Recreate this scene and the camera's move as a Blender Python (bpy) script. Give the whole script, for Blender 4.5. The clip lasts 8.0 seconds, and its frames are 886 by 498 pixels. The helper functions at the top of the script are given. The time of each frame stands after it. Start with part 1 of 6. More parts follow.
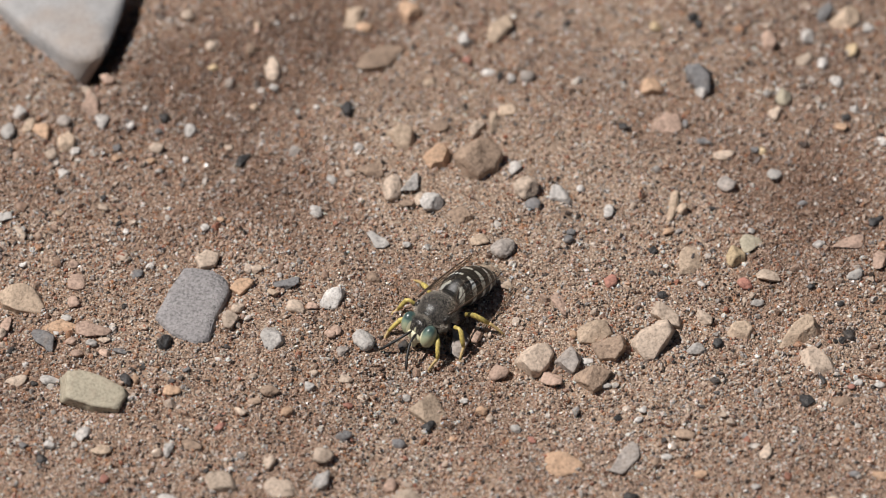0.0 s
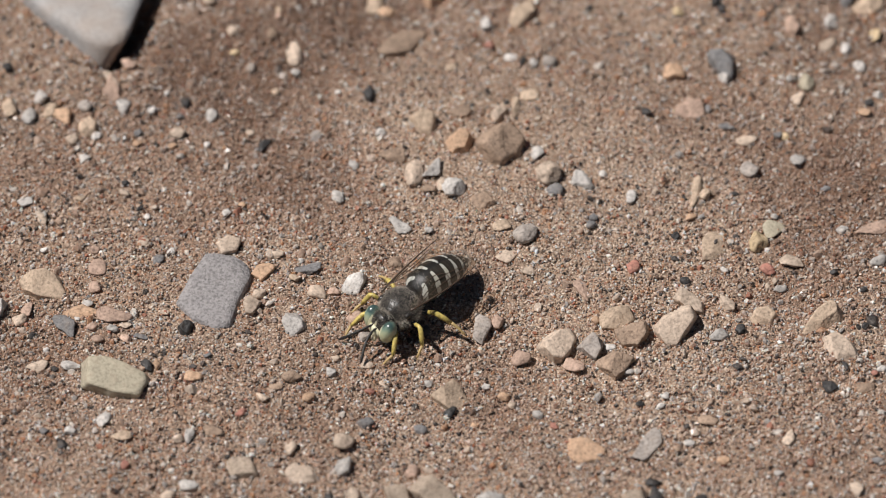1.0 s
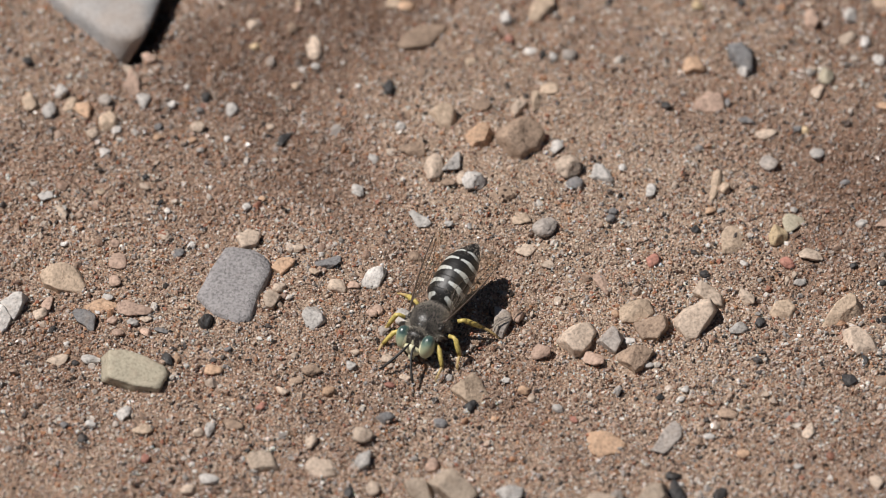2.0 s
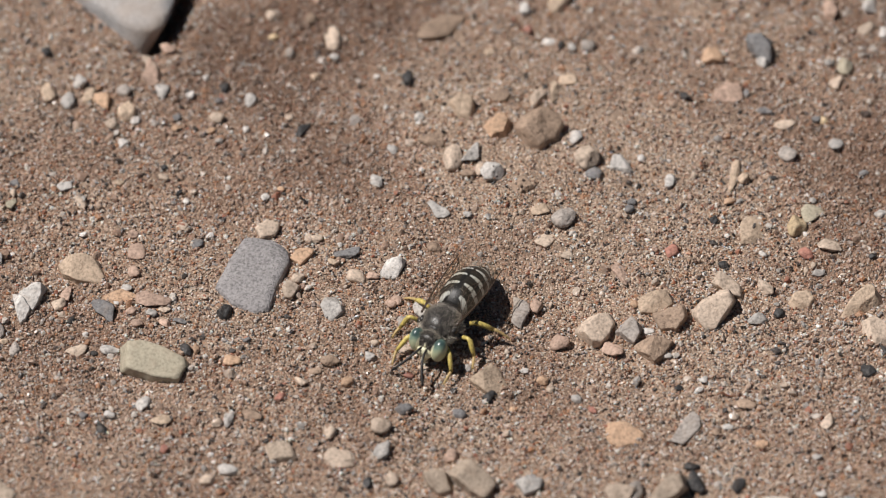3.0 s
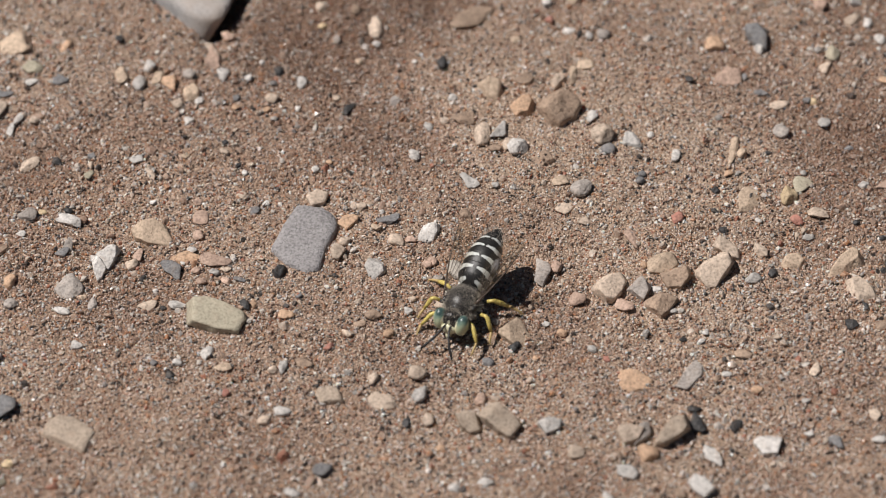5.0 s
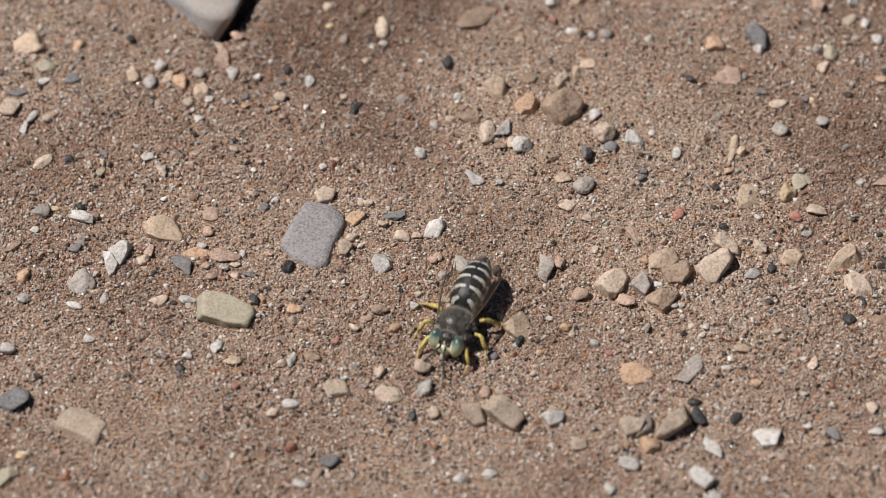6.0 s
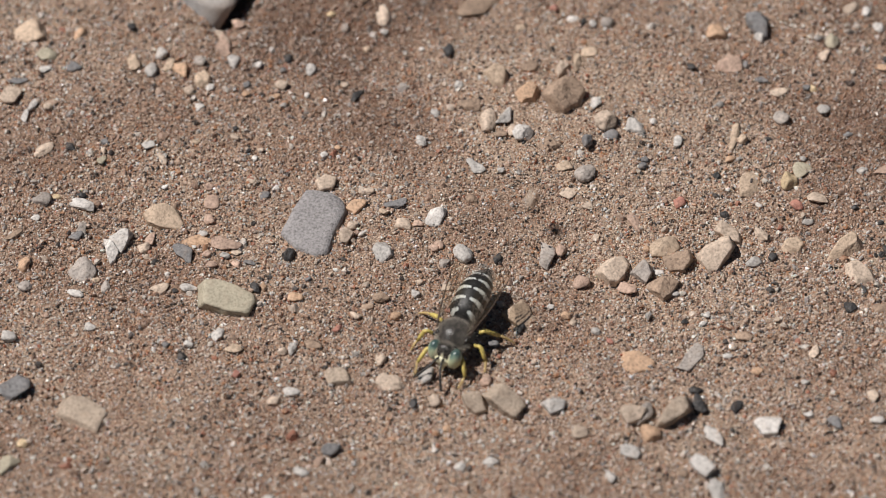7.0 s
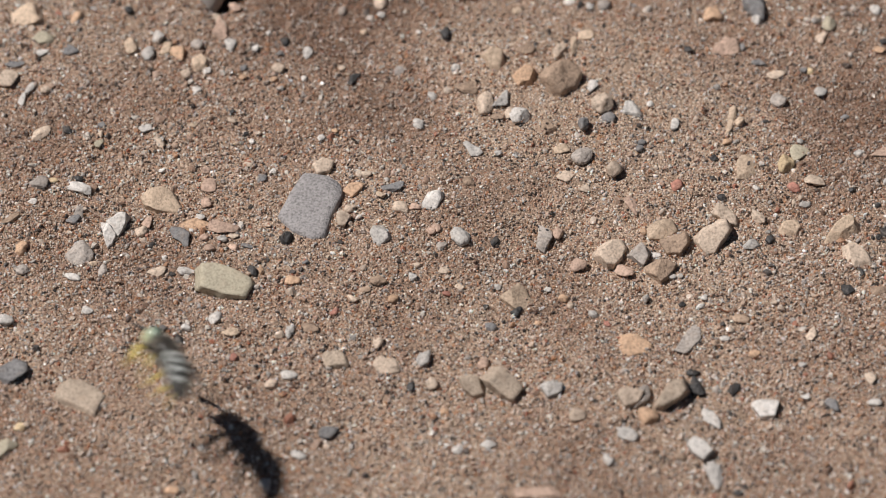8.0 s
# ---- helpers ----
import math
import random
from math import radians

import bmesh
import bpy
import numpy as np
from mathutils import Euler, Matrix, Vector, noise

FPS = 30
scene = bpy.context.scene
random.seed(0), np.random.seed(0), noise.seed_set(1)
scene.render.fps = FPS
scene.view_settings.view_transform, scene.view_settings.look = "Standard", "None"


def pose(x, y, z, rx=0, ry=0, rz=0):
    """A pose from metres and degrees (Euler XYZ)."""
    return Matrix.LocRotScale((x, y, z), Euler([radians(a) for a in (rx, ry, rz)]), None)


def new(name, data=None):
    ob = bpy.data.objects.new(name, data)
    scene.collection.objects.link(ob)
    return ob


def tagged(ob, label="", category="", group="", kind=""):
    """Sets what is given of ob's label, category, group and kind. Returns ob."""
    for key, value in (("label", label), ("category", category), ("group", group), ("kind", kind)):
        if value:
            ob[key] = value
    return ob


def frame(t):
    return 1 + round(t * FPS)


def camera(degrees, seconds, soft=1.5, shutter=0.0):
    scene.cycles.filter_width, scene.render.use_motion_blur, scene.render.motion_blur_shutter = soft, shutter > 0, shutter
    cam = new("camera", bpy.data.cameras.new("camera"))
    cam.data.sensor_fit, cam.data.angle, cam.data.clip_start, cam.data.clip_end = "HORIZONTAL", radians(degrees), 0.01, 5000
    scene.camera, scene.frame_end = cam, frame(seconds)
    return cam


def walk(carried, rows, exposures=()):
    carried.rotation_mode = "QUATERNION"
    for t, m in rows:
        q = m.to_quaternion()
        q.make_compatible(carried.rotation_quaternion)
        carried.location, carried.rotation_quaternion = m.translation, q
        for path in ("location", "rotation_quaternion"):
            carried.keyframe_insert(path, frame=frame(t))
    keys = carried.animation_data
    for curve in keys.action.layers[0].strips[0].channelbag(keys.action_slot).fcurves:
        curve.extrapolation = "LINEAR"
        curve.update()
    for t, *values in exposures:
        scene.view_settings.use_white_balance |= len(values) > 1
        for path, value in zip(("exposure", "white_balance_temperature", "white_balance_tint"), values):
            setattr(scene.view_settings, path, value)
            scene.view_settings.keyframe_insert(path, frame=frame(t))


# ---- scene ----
# ---- camera ----
cam = camera(6.6, 8.0, soft=0.5, shutter=0.35)
CAMERA_ROWS = [  # seconds, eye, pitch, roll, yaw
    (0, 0.00000, -0.66237, 0.71030, -47.000, 0.000, 0.000),
    (0.5, 0.00007, -0.66148, 0.70920, -47.044, -0.098, 0.154),
    (1, 0.00010, -0.66058, 0.70836, -47.108, -0.146, 0.250),
    (1.5, 0.00008, -0.66119, 0.70910, -47.127, -0.238, 0.360),
    (3, 0.00006, -0.66123, 0.70920, -47.229, -0.484, 0.671),
    (3.5, 0.00007, -0.66122, 0.70925, -47.240, -0.508, 0.781),
    (4, 0.00001, -0.68048, 0.72976, -47.325, -0.517, 0.828),
    (4.5, 0.00005, -0.71728, 0.76936, -47.425, -0.570, 0.893),
    (6, 0.00000, -0.75626, 0.81110, -47.473, -0.593, 0.974),
    (6.5, -0.00005, -0.75694, 0.81178, -47.496, -0.594, 0.986),
    (7, -0.00008, -0.75627, 0.81088, -47.553, -0.586, 0.981),
    (7.5, -0.00011, -0.75555, 0.81007, -47.611, -0.570, 0.958),
    (8, -0.00012, -0.75633, 0.81092, -47.679, -0.638, 0.949),
]
walk(cam, [(t, pose(x, y, z, 90 + pitch, 0, yaw) @ pose(0, 0, 0, 0, 0, roll)) for t, x, y, z, pitch, roll, yaw in CAMERA_ROWS])
SUN_POWER, SKY_POWER, EXPOSURE = 5.0, 0.022, -0.22

# ---- world, sun ----
SUN_WAY = Vector((0.60, -0.05, -1.0)).normalized()      # the way the sunlight goes
world = bpy.data.worlds.new("sky")
scene.world = world
world.use_nodes = True
wn = world.node_tree.nodes
wl = world.node_tree.links
sky = wn.new("ShaderNodeTexSky")
sky.sky_type = "NISHITA"
sky.sun_disc = False
sky.sun_elevation = math.asin(-SUN_WAY.z)
sky.sun_rotation = math.atan2(-SUN_WAY.x, -SUN_WAY.y)
wn["Background"].inputs["Strength"].default_value = SKY_POWER
wl.new(sky.outputs["Color"], wn["Background"].inputs["Color"])
sun = new("sun", bpy.data.lights.new("sun", "SUN"))
sun.data.energy, sun.data.angle, sun.data.color = SUN_POWER, radians(0.55), (1.0, 0.952, 0.913)
sun.matrix_world = Matrix.Translation((-0.9, 0.1, 1.5)) @ SUN_WAY.to_track_quat("-Z", "Y").to_matrix().to_4x4()
scene.view_settings.exposure = EXPOSURE


# ---- materials ----
def shader(name):
    m = bpy.data.materials.new(name)
    m.use_nodes = True
    return m, m.node_tree.nodes, m.node_tree.links, m.node_tree.nodes["Principled BSDF"]


def ramp(nodes, stops, interpolation="LINEAR"):
    r = nodes.new("ShaderNodeValToRGB")
    r.color_ramp.interpolation = interpolation
    while len(r.color_ramp.elements) < len(stops):
        r.color_ramp.elements.new(0.5)
    for e, (at, c) in zip(r.color_ramp.elements, stops):
        e.position, e.color = at, (*c, 1.0)
    return r


def stone_material(name, base, spots, rough=0.75, grit=0.5, dust=0.3, mottle=1.0, speck=1.0, dust_scale=900, dust_from=0.5):
    """A natural stone: mottled base, fine speckle, a little sand dust, gritty relief; each stone differs a little."""
    m, n, l, p = shader(name)
    co = n.new("ShaderNodeTexCoord")
    info = n.new("ShaderNodeObjectInfo")
    move = n.new("ShaderNodeVectorMath")
    move.operation = "ADD"
    l.new(co.outputs["Object"], move.inputs[0])
    l.new(info.outputs["Random"], move.inputs[1])
    big, fine, dots, grain = (n.new("ShaderNodeTexNoise") for _ in range(4))
    for node, scale, detail in ((big, 420, 4), (fine, 2600, 4), (dots, 5200, 2), (grain, 3600, 3)):
        node.inputs["Scale"].default_value, node.inputs["Detail"].default_value = scale, detail
        l.new(move.outputs[0], node.inputs["Vector"])
    dark = [c * (1 - 0.17 * mottle) for c in base]
    pale = [min(0.85, c * (1 + 0.15 * mottle)) for c in base]
    a = ramp(n, [(0.3, dark), (0.52, base), (0.72, pale)])
    l.new(big.outputs["Fac"], a.inputs["Fac"])
    b = ramp(n, [(0.3, [1 - 0.4 * speck] * 3), (0.5, (1, 1, 1)), (0.75, [1 + 0.22 * speck] * 3)])
    l.new(fine.outputs["Fac"], b.inputs["Fac"])
    mul = n.new("ShaderNodeMix")
    mul.data_type, mul.blend_type = "RGBA", "MULTIPLY"
    mul.inputs["Factor"].default_value = 1.0
    l.new(a.outputs["Color"], mul.inputs["A"])
    l.new(b.outputs["Color"], mul.inputs["B"])
    s = ramp(n, [(0.66, (0, 0, 0)), (0.72, (1, 1, 1))])
    l.new(dots.outputs["Fac"], s.inputs["Fac"])
    mix = n.new("ShaderNodeMix")
    mix.data_type = "RGBA"
    l.new(s.outputs["Color"], mix.inputs["Factor"])
    l.new(mul.outputs["Result"], mix.inputs["A"])
    mix.inputs["B"].default_value = (*spots, 1)
    # sand dust in patches
    powder = n.new("ShaderNodeTexNoise")
    powder.inputs["Scale"].default_value, powder.inputs["Detail"].default_value = dust_scale, 5
    l.new(move.outputs[0], powder.inputs["Vector"])
    d = ramp(n, [(dust_from, (0, 0, 0)), (dust_from + 0.25, (dust, dust, dust))])
    l.new(powder.outputs["Fac"], d.inputs["Fac"])
    cover = n.new("ShaderNodeMix")
    cover.data_type = "RGBA"
    l.new(d.outputs["Color"], cover.inputs["Factor"])
    l.new(mix.outputs["Result"], cover.inputs["A"])
    cover.inputs["B"].default_value = (0.42, 0.31, 0.23, 1)
    hsv = n.new("ShaderNodeHueSaturation")
    val = n.new("ShaderNodeMapRange")
    val.inputs["To Min"].default_value, val.inputs["To Max"].default_value = 0.82, 1.15
    l.new(info.outputs["Random"], val.inputs["Value"])
    l.new(val.outputs["Result"], hsv.inputs["Value"])
    l.new(cover.outputs["Result"], hsv.inputs["Color"])
    l.new(hsv.outputs["Color"], p.inputs["Base Color"])
    p.inputs["Roughness"].default_value = rough
    p.inputs["Specular IOR Level"].default_value = 0.35
    bump, pits = n.new("ShaderNodeBump"), n.new("ShaderNodeBump")
    bump.inputs["Strength"].default_value, bump.inputs["Distance"].default_value = grit, 0.00013
    l.new(grain.outputs["Fac"], bump.inputs["Height"])
    pits.inputs["Strength"].default_value, pits.inputs["Distance"].default_value = grit, 0.0003
    l.new(powder.outputs["Fac"], pits.inputs["Height"])
    l.new(pits.outputs["Normal"], bump.inputs["Normal"])
    l.new(bump.outputs["Normal"], p.inputs["Normal"])
    return m


STONE = {
    "tan": stone_material("tan_stone", (0.583, 0.446, 0.33), (0.28, 0.19, 0.13)),
    "cream": stone_material("cream_stone", (0.594, 0.473, 0.374), (0.36, 0.27, 0.2)),
    "pinkish": stone_material("pinkish_stone", (0.539, 0.38, 0.297), (0.28, 0.18, 0.13)),
    "orange": stone_material("orange_stone", (0.594, 0.396, 0.264), (0.36, 0.2, 0.12)),
    "grey": stone_material("grey_stone", (0.424, 0.374, 0.336), (0.17, 0.15, 0.13)),
    "pale_grey": stone_material("pale_grey_stone", (0.539, 0.506, 0.473), (0.24, 0.22, 0.2), dust=0.25),
    "white": stone_material("white_stone", (0.68, 0.64, 0.6), (0.5, 0.42, 0.35), dust=0.2),
    "black": stone_material("black_stone", (0.05, 0.048, 0.048), (0.16, 0.15, 0.15), rough=0.55, dust=0.2),
    "olive": stone_material("olive_stone", (0.457, 0.407, 0.308), (0.33, 0.29, 0.21), grit=0.35, dust=0.25, mottle=0.5, speck=0.7),
    "brown": stone_material("brown_stone", (0.374, 0.27, 0.198), (0.18, 0.12, 0.08), grit=0.8),
    "slate": stone_material("slate_stone", (0.215, 0.208, 0.208), (0.34, 0.33, 0.32), dust=0.25),
    "red": stone_material("red_stone", (0.44, 0.209, 0.16), (0.2, 0.08, 0.06)),
    "yellow": stone_material("yellow_stone", (0.616, 0.473, 0.297), (0.38, 0.26, 0.14)),
    "dun": stone_material("dun_stone", (0.43, 0.345, 0.27), (0.27, 0.2, 0.15), dust=0.45),
    "slab_grey": stone_material("speckled_grey_stone", (0.385, 0.362, 0.36), (0.13, 0.12, 0.12), grit=0.75, dust=0.06, mottle=0.3, speck=1.1),
    "rock": stone_material("pale_rock", (0.45, 0.44, 0.435), (0.3, 0.26, 0.22), dust=0.65, mottle=0.5, speck=0.6, dust_scale=110, dust_from=0.45),
}

def soil_patch(n, l, vector):
    """Where the soil is redder and damper, as a factor: wide uneven patches."""
    wide = n.new("ShaderNodeTexNoise")
    wide.inputs["Scale"].default_value, wide.inputs["Detail"].default_value = 34, 4
    l.new(vector, wide.inputs["Vector"])
    total = wide.outputs["Fac"]
    for x, y, size, weight in SOIL_SPOTS:
        away, fall = n.new("ShaderNodeVectorMath"), n.new("ShaderNodeMapRange")
        away.operation = "DISTANCE"
        l.new(vector, away.inputs[0])
        away.inputs[1].default_value = (x, y, 0)
        fall.inputs["From Max"].default_value = size
        fall.inputs["To Min"].default_value, fall.inputs["To Max"].default_value = weight, 0.0
        fall.interpolation_type = "SMOOTHSTEP"
        l.new(away.outputs["Value"], fall.inputs["Value"])
        add = n.new("ShaderNodeMath")
        add.operation = "ADD"
        l.new(total, add.inputs[0])
        l.new(fall.outputs["Result"], add.inputs[1])
        total = add.outputs[0]
    edge = n.new("ShaderNodeMapRange")
    edge.inputs["From Min"].default_value, edge.inputs["From Max"].default_value = 0.36, 0.78
    l.new(total, edge.inputs["Value"])
    return edge.outputs["Result"]


# redder damp soil (plus) and paler dusty soil (minus): place, reach and weight, in metres
SOIL_SPOTS = ((-0.026, 0.036, 0.022, 0.30), (-0.012, 0.042, 0.016, 0.2), (0.048, 0.012, 0.02, 0.22), (0.042, 0.04, 0.02, 0.12),
              (0.004, 0.012, 0.022, -0.34), (0.0, -0.012, 0.012, -0.16), (-0.05, -0.02, 0.02, 0.12), (-0.02, 0.01, 0.014, 0.12), (0.032, -0.02, 0.03, -0.2), (0.02, 0.004, 0.018, -0.26),
              (0.013, -0.012, 0.016, -0.26), (-0.034, 0.03, 0.016, 0.24), (0.05, 0.03, 0.018, 0.14))

sand_material, n, l, p = shader("sandy_soil")
co = n.new("ShaderNodeTexCoord")
soil = ramp(n, [(0.0, (0.36, 0.27, 0.205)), (0.5, (0.27, 0.185, 0.135)), (1.0, (0.17, 0.105, 0.072))])
l.new(soil_patch(n, l, co.outputs["Object"]), soil.inputs["Fac"])
cell = n.new("ShaderNodeTexVoronoi")
cell.inputs["Scale"].default_value = 4200
l.new(co.outputs["Object"], cell.inputs["Vector"])
pick = n.new("ShaderNodeSeparateColor")
l.new(cell.outputs["Color"], pick.inputs[0])
tint = ramp(n, [(0.0, (0.75, 0.72, 0.68)), (0.22, (1.1, 1.06, 1.02)), (0.45, (0.9, 0.86, 0.82)), (0.6, (1.45, 1.45, 1.42)), (0.78, (1.1, 0.85, 0.7)), (0.86, (0.4, 0.36, 0.34)), (0.92, (1.9, 2.0, 2.1))], "CONSTANT")
l.new(pick.outputs[0], tint.inputs["Fac"])
both = n.new("ShaderNodeMix")
both.data_type, both.blend_type = "RGBA", "MULTIPLY"
both.inputs["Factor"].default_value = 1.0
l.new(soil.outputs["Color"], both.inputs["A"])
l.new(tint.outputs["Color"], both.inputs["B"])
l.new(both.outputs["Result"], p.inputs["Base Color"])
p.inputs["Roughness"].default_value = 0.7
bump = n.new("ShaderNodeBump")
bump.inputs["Strength"].default_value, bump.inputs["Distance"].default_value = 0.9, 0.00022
bump.invert = True
l.new(cell.outputs["Distance"], bump.inputs["Height"])
l.new(bump.outputs["Normal"], p.inputs["Normal"])


def grain_material(name, stops, rough, glow=0.0):
    """Mixed mineral grains, one colour to each grain."""
    m, n, l, p = shader(name)
    geo = n.new("ShaderNodeNewGeometry")
    r = ramp(n, stops, "CONSTANT")
    l.new(geo.outputs["Random Per Island"], r.inputs["Fac"])
    co = n.new("ShaderNodeTexCoord")
    no = n.new("ShaderNodeTexNoise")
    no.inputs["Scale"].default_value, no.inputs["Detail"].default_value = 3500, 2
    l.new(co.outputs["Object"], no.inputs["Vector"])
    t = ramp(n, [(0.3, (0.78, 0.77, 0.76)), (0.7, (1.15, 1.14, 1.13))])
    l.new(no.outputs["Fac"], t.inputs["Fac"])
    mul = n.new("ShaderNodeMix")
    mul.data_type, mul.blend_type = "RGBA", "MULTIPLY"
    mul.inputs["Factor"].default_value = 1.0
    l.new(r.outputs["Color"], mul.inputs["A"])
    l.new(t.outputs["Color"], mul.inputs["B"])
    damp = soil_patch(n, l, co.outputs["Object"])
    dirt = ramp(n, [(0.0, (0.08, 0.08, 0.08)), (0.5, (0.14, 0.14, 0.14)), (1.0, (0.46, 0.46, 0.46))])
    l.new(damp, dirt.inputs["Fac"])
    mix = n.new("ShaderNodeMix")
    mix.data_type = "RGBA"
    l.new(dirt.outputs["Color"], mix.inputs["Factor"])
    l.new(mul.outputs["Result"], mix.inputs["A"])
    cast = ramp(n, [(0.0, (0.37, 0.285, 0.225)), (0.5, (0.27, 0.18, 0.13)), (1.0, (0.165, 0.1, 0.068))])
    l.new(damp, cast.inputs["Fac"])
    l.new(cast.outputs["Color"], mix.inputs["B"])
    l.new(mix.outputs["Result"], p.inputs["Base Color"])
    # some grains are glassy and glint
    p.inputs["Specular IOR Level"].default_value = 0.4
    gloss = ramp(n, [(0.0, [rough] * 3), (0.16, [0.3] * 3), (0.26, [rough] * 3), (0.36, [0.3] * 3), (0.46, [rough] * 3), (0.56, [0.3] * 3), (0.68, [rough] * 3), (0.74, [0.3] * 3), (0.8, [rough] * 3), (0.88, [0.3] * 3), (0.93, [rough] * 3)], "CONSTANT")
    l.new(geo.outputs["Random Per Island"], gloss.inputs["Fac"])
    l.new(gloss.outputs["Color"], p.inputs["Roughness"])
    if glow:
        # clear quartz lets light through its edges
        p.inputs["Subsurface Weight"].default_value = glow
        p.inputs["Subsurface Radius"].default_value = (1.0, 0.78, 0.62)
        p.inputs["Subsurface Scale"].default_value = 0.00017
    return m


grains_material = grain_material("mixed_sand_grains", [
    (0.00, (0.42, 0.30, 0.235)), (0.12, (0.51, 0.39, 0.32)), (0.25, (0.27, 0.17, 0.125)), (0.34, (0.56, 0.47, 0.40)),
    (0.47, (0.45, 0.25, 0.145)), (0.53, (0.56, 0.495, 0.445)), (0.65, (0.16, 0.105, 0.08)), (0.725, (0.35, 0.325, 0.31)),
    (0.795, (0.028, 0.027, 0.027)), (0.86, (0.77, 0.74, 0.70)), (0.945, (0.38, 0.17, 0.11)), (0.97, (0.08, 0.067, 0.063))], 0.5, 0.75)
gravel_material = grain_material("mixed_gravel", [
    (0.00, (0.46, 0.34, 0.265)), (0.2, (0.36, 0.25, 0.19)), (0.36, (0.57, 0.47, 0.39)), (0.54, (0.43, 0.25, 0.155)),
    (0.63, (0.38, 0.36, 0.34)), (0.74, (0.62, 0.57, 0.52)), (0.85, (0.08, 0.075, 0.075)), (0.92, (0.24, 0.16, 0.12)),
    (0.97, (0.34, 0.15, 0.1))], 0.6, 0.35)


def plain(name, colour, rough, metal=0.0, bump_scale=0.0, spread=0.15, coat=0.0):
    """Insect cuticle: a colour with slight mottling and fine relief."""
    m, n, l, p = shader(name)
    co, no = n.new("ShaderNodeTexCoord"), n.new("ShaderNodeTexNoise")
    no.inputs["Scale"].default_value, no.inputs["Detail"].default_value = 2500, 3
    l.new(co.outputs["Object"], no.inputs["Vector"])
    r = ramp(n, [(0.3, [c * (1 - spread) for c in colour]), (0.7, [min(1, c * (1 + spread)) for c in colour])])
    l.new(no.outputs["Fac"], r.inputs["Fac"])
    l.new(r.outputs["Color"], p.inputs["Base Color"])
    p.inputs["Roughness"].default_value, p.inputs["Metallic"].default_value = rough, metal
    p.inputs["Coat Weight"].default_value = coat
    if bump_scale:
        b, f = n.new("ShaderNodeBump"), n.new("ShaderNodeTexNoise")
        f.inputs["Scale"].default_value = bump_scale
        l.new(co.outputs["Object"], f.inputs["Vector"])
        b.inputs["Strength"].default_value, b.inputs["Distance"].default_value = 0.6, 0.00005
        l.new(f.outputs["Fac"], b.inputs["Height"])
        l.new(b.outputs["Normal"], p.inputs["Normal"])
    return m


black_cuticle = plain("black_cuticle", (0.018, 0.017, 0.016), 0.42, bump_scale=9000)
thorax_cuticle = plain("dark_thorax_cuticle", (0.026, 0.023, 0.021), 0.34, bump_scale=7000)
pale_band = plain("pale_band", (0.57, 0.59, 0.565), 0.5, spread=0.12)
leg_yellow = plain("leg_yellow", (0.57, 0.455, 0.135), 0.45, spread=0.35)
leg_amber = plain("leg_amber", (0.50, 0.36, 0.16), 0.55)
face_cream = plain("face_cream", (0.74, 0.71, 0.50), 0.45, spread=0.06)
hair_grey = plain("grey_hair", (0.40, 0.36, 0.31), 0.7)
hair_pale = plain("pale_hair", (0.5, 0.45, 0.38), 0.7)
twig_brown = plain("dry_stem_brown", (0.20, 0.09, 0.05), 0.6, bump_scale=4000, spread=0.3)
antenna_black = plain("antenna_black", (0.02, 0.018, 0.017), 0.5)

eye_green, n, l, p = shader("green_compound_eye")
co = n.new("ShaderNodeTexCoord")
cells, cloud = n.new("ShaderNodeTexVoronoi"), n.new("ShaderNodeTexNoise")
cells.inputs["Scale"].default_value = 14000
cloud.inputs["Scale"].default_value = 700
for node in (cells, cloud):
    l.new(co.outputs["Object"], node.inputs["Vector"])
iris = ramp(n, [(0.0, (0.05, 0.09, 0.085)), (0.22, (0.19, 0.27, 0.21)), (0.44, (0.38, 0.43, 0.29)), (0.72, (0.5, 0.515, 0.32))])
split, lift, sum_ = n.new("ShaderNodeSeparateXYZ"), n.new("ShaderNodeMapRange"), n.new("ShaderNodeMath")
l.new(co.outputs["Object"], split.inputs[0])
lift.inputs["From Min"].default_value, lift.inputs["From Max"].default_value = -0.0014, 0.0015
lift.inputs["To Min"].default_value, lift.inputs["To Max"].default_value = 0.42, -0.42
l.new(split.outputs["Z"], lift.inputs["Value"])
l.new(cloud.outputs["Fac"], sum_.inputs[0])
l.new(lift.outputs["Result"], sum_.inputs[1])
l.new(sum_.outputs[0], iris.inputs["Fac"])
l.new(iris.outputs["Color"], p.inputs["Base Color"])
p.inputs["Roughness"].default_value, p.inputs["Coat Weight"].default_value, p.inputs["Coat Roughness"].default_value = 0.28, 0.5, 0.12
bump = n.new("ShaderNodeBump")
bump.inputs["Strength"].default_value, bump.inputs["Distance"].default_value = 0.3, 0.00002
l.new(cells.outputs["Distance"], bump.inputs["Height"])
l.new(bump.outputs["Normal"], p.inputs["Normal"])

